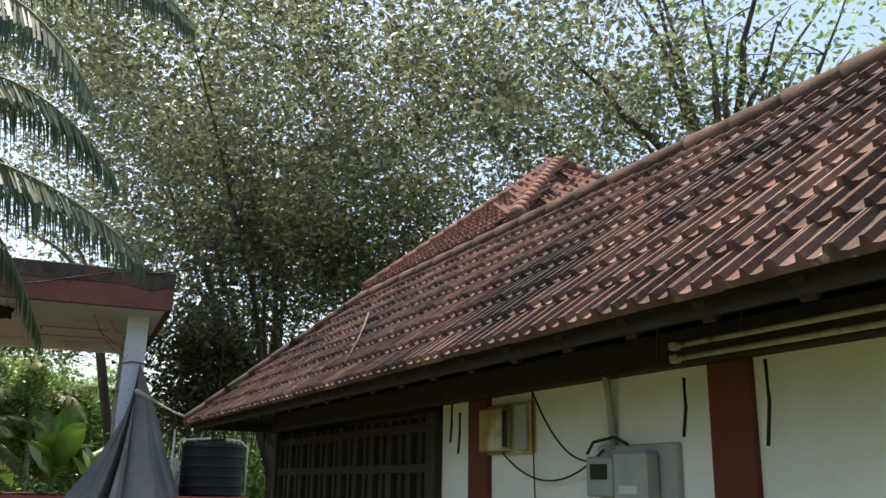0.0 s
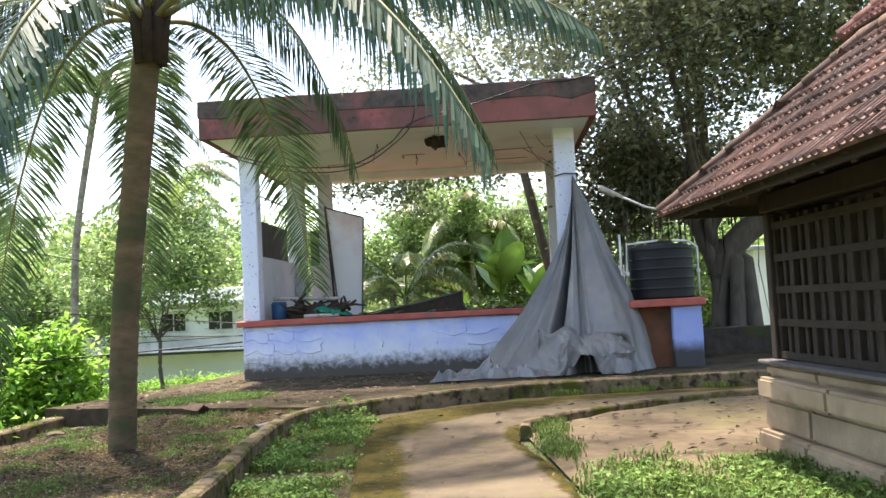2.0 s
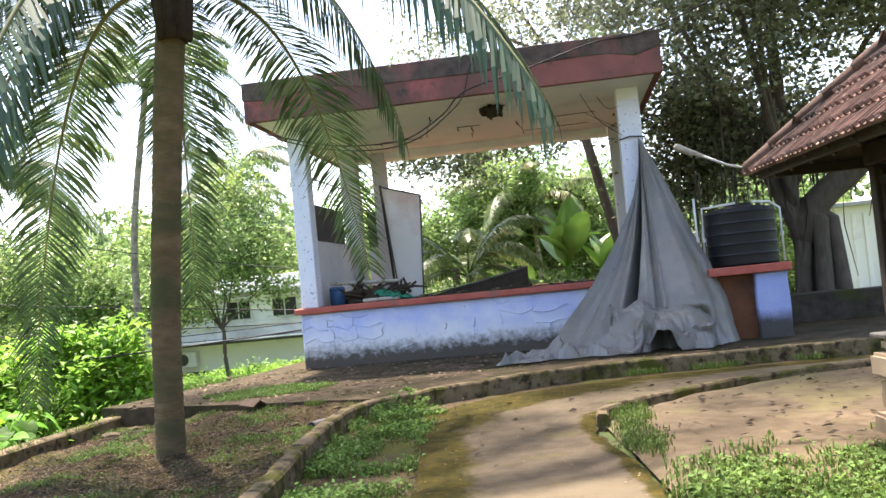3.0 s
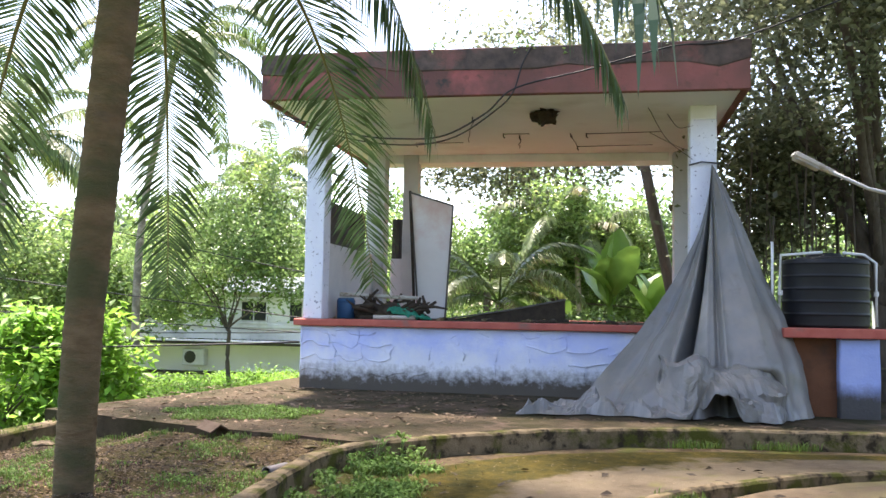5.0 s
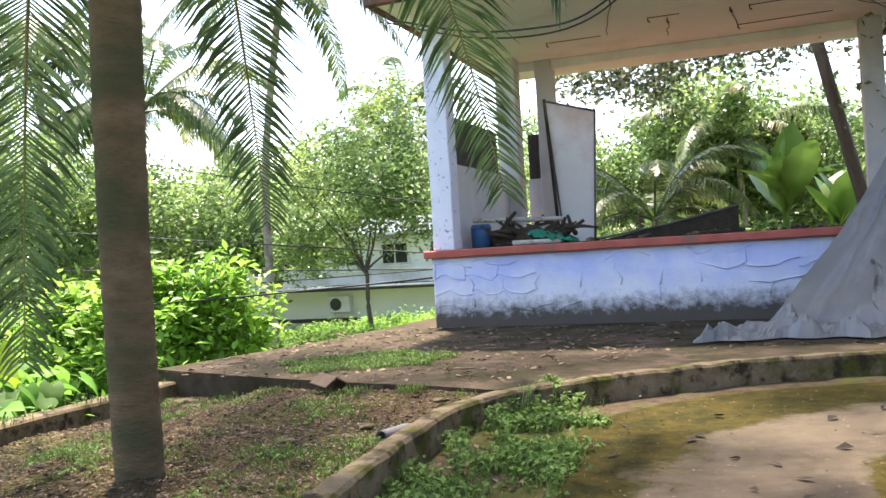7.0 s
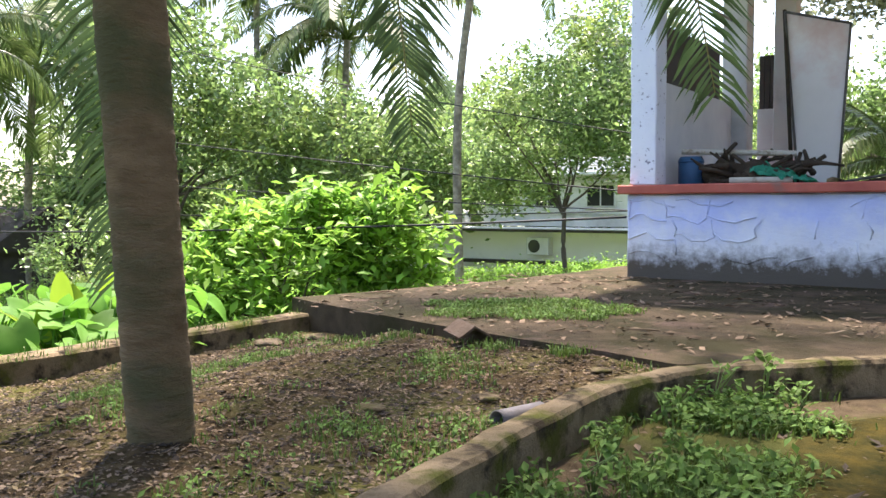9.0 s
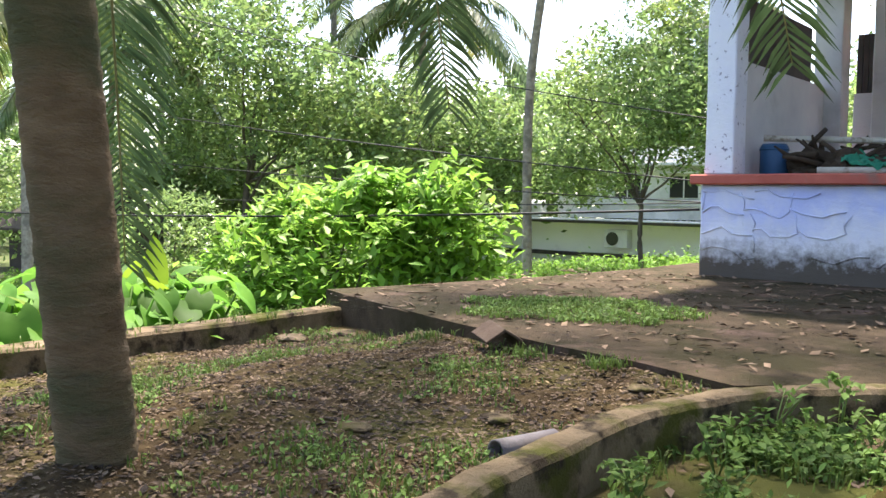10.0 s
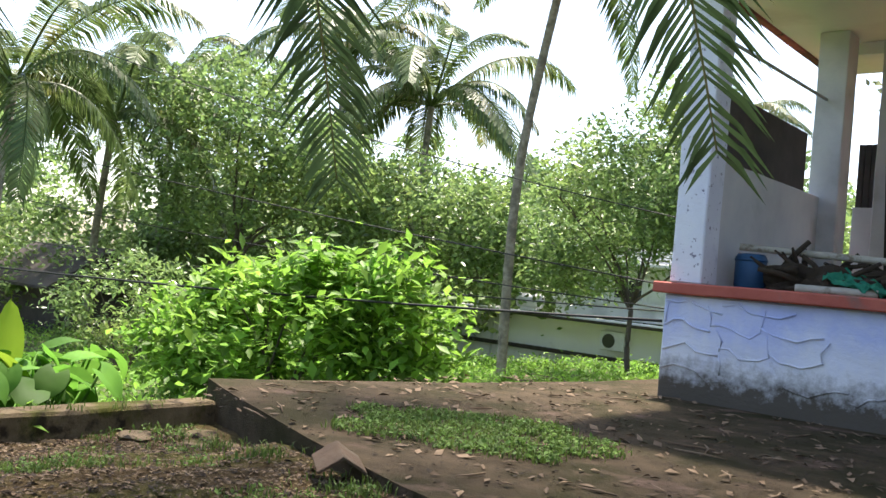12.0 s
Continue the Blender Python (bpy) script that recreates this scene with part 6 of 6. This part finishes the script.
def tufts(name, spots, label, seed, blades=7, h=0.09, w=0.007, material=None, spread=0.05):
    rng = np.random.default_rng(seed)
    p = np.repeat(np.asarray(spots, float), blades, axis=0)
    n = len(p)
    p[:, :2] += rng.normal(size=(n, 2)) * spread
    a = rng.uniform(0, 2 * np.pi, n)
    lean = rng.uniform(0.1, 0.9, n)
    H = h * rng.uniform(0.4, 1.3, n)
    d = np.stack([np.cos(a), np.sin(a), np.zeros(n)], 1)
    s = np.stack([-np.sin(a), np.cos(a), np.zeros(n)], 1) * w
    v = np.empty((n, 5, 3))
    v[:, 0], v[:, 1] = p - s, p + s
    m = p + d * (H * lean * 0.35)[:, None] + np.array((0, 0, 1.0)) * (H * 0.65)[:, None]
    v[:, 2], v[:, 3] = m + s * 0.8, m - s * 0.8
    v[:, 4] = p + d * (H * lean)[:, None] + np.array((0, 0, 1.0)) * (H * (1.05 - 0.35 * lean))[:, None]
    F = []
    for i in range(n):
        o = 5 * i
        F += [(o, o + 1, o + 2, o + 3), (o + 3, o + 2, o + 4)]
    return tagged(raw(name, v.reshape(-1, 3).tolist(), F, material or M["grass"]), label, "grass", kind="stuff")


def small_growth():
    rng = random.Random(77)
    flat_leaves("soil_litter", in_soil(rng, 26000), 0.03, M["litter"], "dry leaf litter strewn over the soil", 1)
    flat_leaves("soil_litter_dark", in_soil(rng, 8000), 0.045, M["coir"], "dark rotted leaves and chips on the soil", 9)
    flat_leaves("soil_straw", in_soil(rng, 9000), 0.028, M["straw"], "pale straw and chips strewn over the soil", 24)
    weeds = [p for p in in_soil(rng, 7600) if noise.noise(Vector((p[0] * 1.1, p[1] * 1.1, 7))) + 0.5 * noise.noise(Vector((p[0] * 3.1, p[1] * 3.1, 3))) > 0.0 + 0.65 * rng.random()]
    tufts("soil_weeds", weeds, "thin grass and weeds sprouting in the soil", 2, 5, 0.045, 0.004)
    tagged(leaf_mesh("soil_seedlings", fill(np.array(weeds[::2]) + np.array((0, 0, .02)), 6, 0.07, 3, 0.4), 0.034, M["weed"], None, 4, 1.7, upright=0.85), "small green seedlings in the soil", "weeds", kind="stuff")
    # grass patch on the apron
    spots = []
    for _ in range(5000):
        x, y = rng.uniform(-0.6, 1.7), rng.uniform(-4.75, -2.95)
        u = ((x - 0.55) * 0.94 + (y + 3.85) * 0.34) / 1.0
        v = (-(x - 0.55) * 0.34 + (y + 3.85) * 0.94) / 0.72
        if u * u + v * v < 1 + 0.55 * noise.noise(Vector((x * 2.5, y * 2.5, 1))) and noise.noise(Vector((x * 5, y * 5, 4))) > -0.28:
            spots.append((x, y, 0.0))
    tufts("apron_grass", [p for p in spots if rng.random() < 0.35], "low grass patch growing on the concrete apron", 5, 4, 0.05, 0.005)
    tagged(leaf_mesh("apron_weeds", fill(np.array(spots[::3]) + np.array((0, 0, .02)), 4, 0.05, 6, 0.4), 0.04, M["weed"], None, 7, 1.6, upright=0.85), "small-leaved weeds in the grass patch", "weeds", kind="stuff")
    pts = []
    while len(pts) < 760:
        x, y = rng.uniform(-1.6, 8), rng.uniform(-5.6, -0.1)
        if y < -5.0 - (x + 0.1) * 0.2 or (x > 2.6 and y < -3.2 - max(0, 4.6 - x) * 0.8) or y > -0.05 or (3.9 < x < 8.0 and y > -2.9):
            continue
        pts.append((x, y, 0.004))
    flat_leaves("apron_litter", pts, 0.085, M["litter"], "dry fallen leaves scattered on the apron", 8)
    flat_leaves("apron_chips", [(p[0] + rng.uniform(-.3, .3), p[1] + rng.uniform(-.12, .12), 0.004) for p in pts for _ in range(3)], 0.032, M["coir"], "dark crumbs of rotted leaf on the apron", 23)
    flat_leaves("yard_litter", [(rng.uniform(6.0, 9.3), rng.uniform(-9.4, -5.2), -0.155) for _ in range(190)], 0.085, M["coir"], "dark fallen leaves on the bare yard", 10)
    flat_leaves("path_litter", [(rng.uniform(3.7, 5.8), rng.uniform(-11.5, -4.8), -0.19) for _ in range(46)], 0.10, M["coir"], "a few dark fallen leaves on the path", 11)
    flat_leaves("path_chips", [(rng.uniform(3.6, 6.0), rng.uniform(-12.5, -4.6), -0.192) for _ in range(900)], 0.026, M["litter"], "small dry leaf bits on the path", 25)
    # twigs on the apron
    for k in range(42):
        p = pts[k * 7 % len(pts)]
        a, L = rng.uniform(0, 6.3), rng.uniform(0.12, 0.42)
        t = thing("twig", None, "dry brown twig lying on the concrete apron", "twig", "twigs on the apron")
        c, s = math.cos(a) * L / 2, math.sin(a) * L / 2
        tube("stick", [(p[0] - c, p[1] - s, 0.006), (p[0] + 0.03, p[1] - 0.01, 0.012), (p[0] + c, p[1] + s, 0.006)], [0.006, 0.007, 0.003], M["litter"], t, 5)
    # verge between kerb and path
    A = [p for p in KERB if -16 < p.y and p.x < 9]
    B = spline(PL, 8)
    V, w = [], 9
    for p in A:
        q = min(B, key=lambda b: (b - p).length) + Vector((0.12, 0.05, 0))
        for i in range(w):
            v = (p - Vector((0.05, 0, 0))).lerp(q, i / (w - 1))
            V.append((v.x, v.y, -0.228 + 0.018 * noise.noise(v * 3) + 0.012 * noise.noise(v * 9)))
    F = [(j * w + i, j * w + i + 1, (j + 1) * w + i + 1, (j + 1) * w + i) for j in range(len(A) - 1) for i in range(w - 1)]
    tagged(raw("verge_soil", V, F, M["verge"], smooth=True), "brown weedy soil verge between kerb and path", "soil", kind="structure")
    vs = []
    for _ in range(8200):
        y = rng.uniform(-13, -4.5)
        x0, x1 = kerb_x(y) + 0.02, kerb_x(y) + 1.05
        x = rng.uniform(x0, x1)
        if y > -6.2:
            x, y = rng.uniform(2.75, 3.6), rng.uniform(-6.4, -5.2)
            if x < kerb_x(y) + 0.03:
                continue
        if noise.noise(Vector((x * 1.6, y * 1.6, 5))) > -0.16 + 0.55 * rng.random():
            vs.append((x, y, -0.225))
    tufts("verge_grass", vs, "grass and weeds between kerb and path", 12, 6, 0.07, 0.005)
    tagged(leaf_mesh("verge_weeds", fill(np.array(vs[::3]) + np.array((0, 0, .05)), 8, 0.10, 13, 0.6), 0.055, M["weed"], None, 14, 1.7, upright=0.8), "small broad-leaved weeds along the kerb", "weeds", kind="stuff")
    flat_leaves("verge_litter", [(v[0] + rng.uniform(-.2, .2), v[1], -0.222) for v in vs[::2]], 0.07, M["litter"], "dry leaves in the verge", 15)
    for k, (x, y, h) in enumerate(((2.85, -6.5, 0.24), (2.78, -6.15, 0.2), (2.95, -5.95, 0.3), (3.1, -5.62, 0.34), (2.75, -7.1, 0.2), (3.3, -5.75, 0.2), (2.9, -7.6, 0.22), (3.05, -6.9, 0.18))):
        t = thing("weed_plant", Matrix.Translation((x, y, -0.25)), "leafy weed growing at the foot of the kerb", "weed", "weeds at the foot of the kerb")
        for j in range(4):
            tube("stem", [(0, 0, 0), (rng.uniform(-.05, .05), rng.uniform(-.05, .05), h * 0.6), (rng.uniform(-.1, .1), rng.uniform(-.1, .1), h)], [0.005, 0.004, 0.002], M["leaf_mid"], t, 5)
        c = np.array([(rng.uniform(-.09, .09), rng.uniform(-.09, .09), h * rng.uniform(0.35, 1.05)) for _ in range(12)])
        leaf_mesh("foliage", fill(c, 5, 0.04, k + 50), 0.06, M["weed"], t, k + 90, 1.8, upright=0.8)
    # lush grass beside the hall
    g = []
    for _ in range(9000):
        x, y = rng.uniform(5.7, 8.6), rng.uniform(-15.5, -8.8)
        edge = smooth((-9.3 - y + 0.35 * (x - 6.5)) / 1.6)
        if rng.random() < edge * (0.5 + 0.9 * noise.noise(Vector((x * 1.2, y * 1.2, 9)))) and x > 5.85 - (y + 10) * 0.03:
            g.append((x, y, -0.19))
    tufts("yard_grass", g, "lush green grass beside the hall", 16, 6, 0.10, 0.007)
    tagged(leaf_mesh("yard_weeds", fill(np.array(g[::2]) + np.array((0, 0, .06)), 6, 0.10, 17, 0.5), 0.06, M["weed"], None, 18, 1.7, upright=0.85), "bright small-leaved weeds in the grass", "weeds", kind="stuff")
    e = [(5.75 + rng.uniform(-.1, .25), rng.uniform(-9.5, -6.9), -0.185) for _ in range(260)]
    tufts("yard_edge_grass", e, "sparse grass along the path edge", 19, 6, 0.09, 0.006)
    k2 = [(p.x + rng.uniform(-.05, .12), p.y + rng.uniform(-.16, -.02), -0.21) for p in KERB if p.y > -6 for _ in range(9) if noise.noise(p * 1.9) > 0.0]
    tufts("kerb_foot_grass", k2, "tufts of grass at the foot of the kerb", 20, 6, 0.10, 0.006)
    f2 = [(rng.uniform(-1.85, -1.6), rng.uniform(-10, -4.3), -0.14) for _ in range(60)]
    tufts("wall_top_grass", f2, "stray grass tufts on the garden wall", 21, 5, 0.07, 0.005)
    s2 = [(x, -5.02 - (x + 0.1) * 0.2 - rng.uniform(0.0, 0.3), soil_z(x, -5.2) + 0.01) for x in (rng.uniform(-0.5, 2.6) for _ in range(220)) if noise.noise(Vector((x * 3, 0, 0))) > 0.05]
    tufts("apron_foot_grass", s2, "weeds along the foot of the apron", 22, 6, 0.06, 0.005)


small_growth()


def clay_scrap():
    t = thing("broken_tile", pose(0.84, -5.3, 0.0, 0, 3, -35), "broken angled clay ridge tile on the apron edge", "tile")
    for sg in (-1, 1):
        bm = box_bm(-0.17, 0.16, -0.006, 0.15, -0.009, 0.009, 0.004)
        bmesh.ops.subdivide_edges(bm, edges=bm.edges[:], cuts=4, use_grid_fill=True)
        for v in bm.verts:
            if v.co.x > 0.12:
                v.co.x += 0.05 * noise.noise(Vector((0, v.co.y * 14, sg)))
        ob = part("wing", rough_up(bm, 0.004, 9), M["scrap"], t)
        ob.matrix_basis = pose(0, 0, 0.07, -32 if sg > 0 else 32, 0, 0) if sg > 0 else pose(0, 0, 0.07, 0, 0, 180) @ pose(0, 0, 0, -32, 0, 0)
    t = thing("broken_pipe", pose(2.27, -7.08, -0.085, 0, 4, 79), "grey broken pipe piece lying against the kerb", "pipe")
    V, F = tube_mesh([(-0.17, 0, 0), (-0.05, 0, 0), (0.17, 0, 0.01)], [0.05, 0.053, 0.051], 18, cap=False)
    v2, f2 = tube_mesh([(-0.17, 0, 0), (-0.05, 0, 0), (0.17, 0, 0.01)], [0.042, 0.045, 0.043], 18, cap=False)
    o = len(V)
    F += [tuple(i + o for i in f[::-1]) for f in f2] + [(k, o + k, o + (k + 1) % 18, (k + 1) % 18) for k in range(18)] + [(36 + k, 36 + (k + 1) % 18, o + 36 + (k + 1) % 18, o + 36 + k) for k in range(18)]
    raw("pipe_wall", V + v2, F, M["pipe_grey"], t, smooth=True)
    rng = random.Random(6)
    for k, (x, y, s) in enumerate(((-1.2, -4.75, 0.09), (-1.0, -4.95, 0.07), (-0.8, -4.8, 0.06), (1.85, -6.7, 0.06), (1.5, -7.3, 0.06), (0.2, -7.6, 0.05), (-1.35, -5.2, 0.09), (2.2, -5.9, 0.05))):
        t = thing("stone", Matrix.Translation((x, y, soil_z(x, y) + s * 0.15)), "flat mossy stone half sunk in the soil", "stone", "stones in the soil")
        bm = bmesh.new()
        bmesh.ops.create_icosphere(bm, subdivisions=2, radius=s, matrix=Matrix.Diagonal((1.6, 1.1, 0.32, 1)))
        part("body", rough_up(bm, s * 0.3, 9), M["kerb"], t)


clay_scrap()
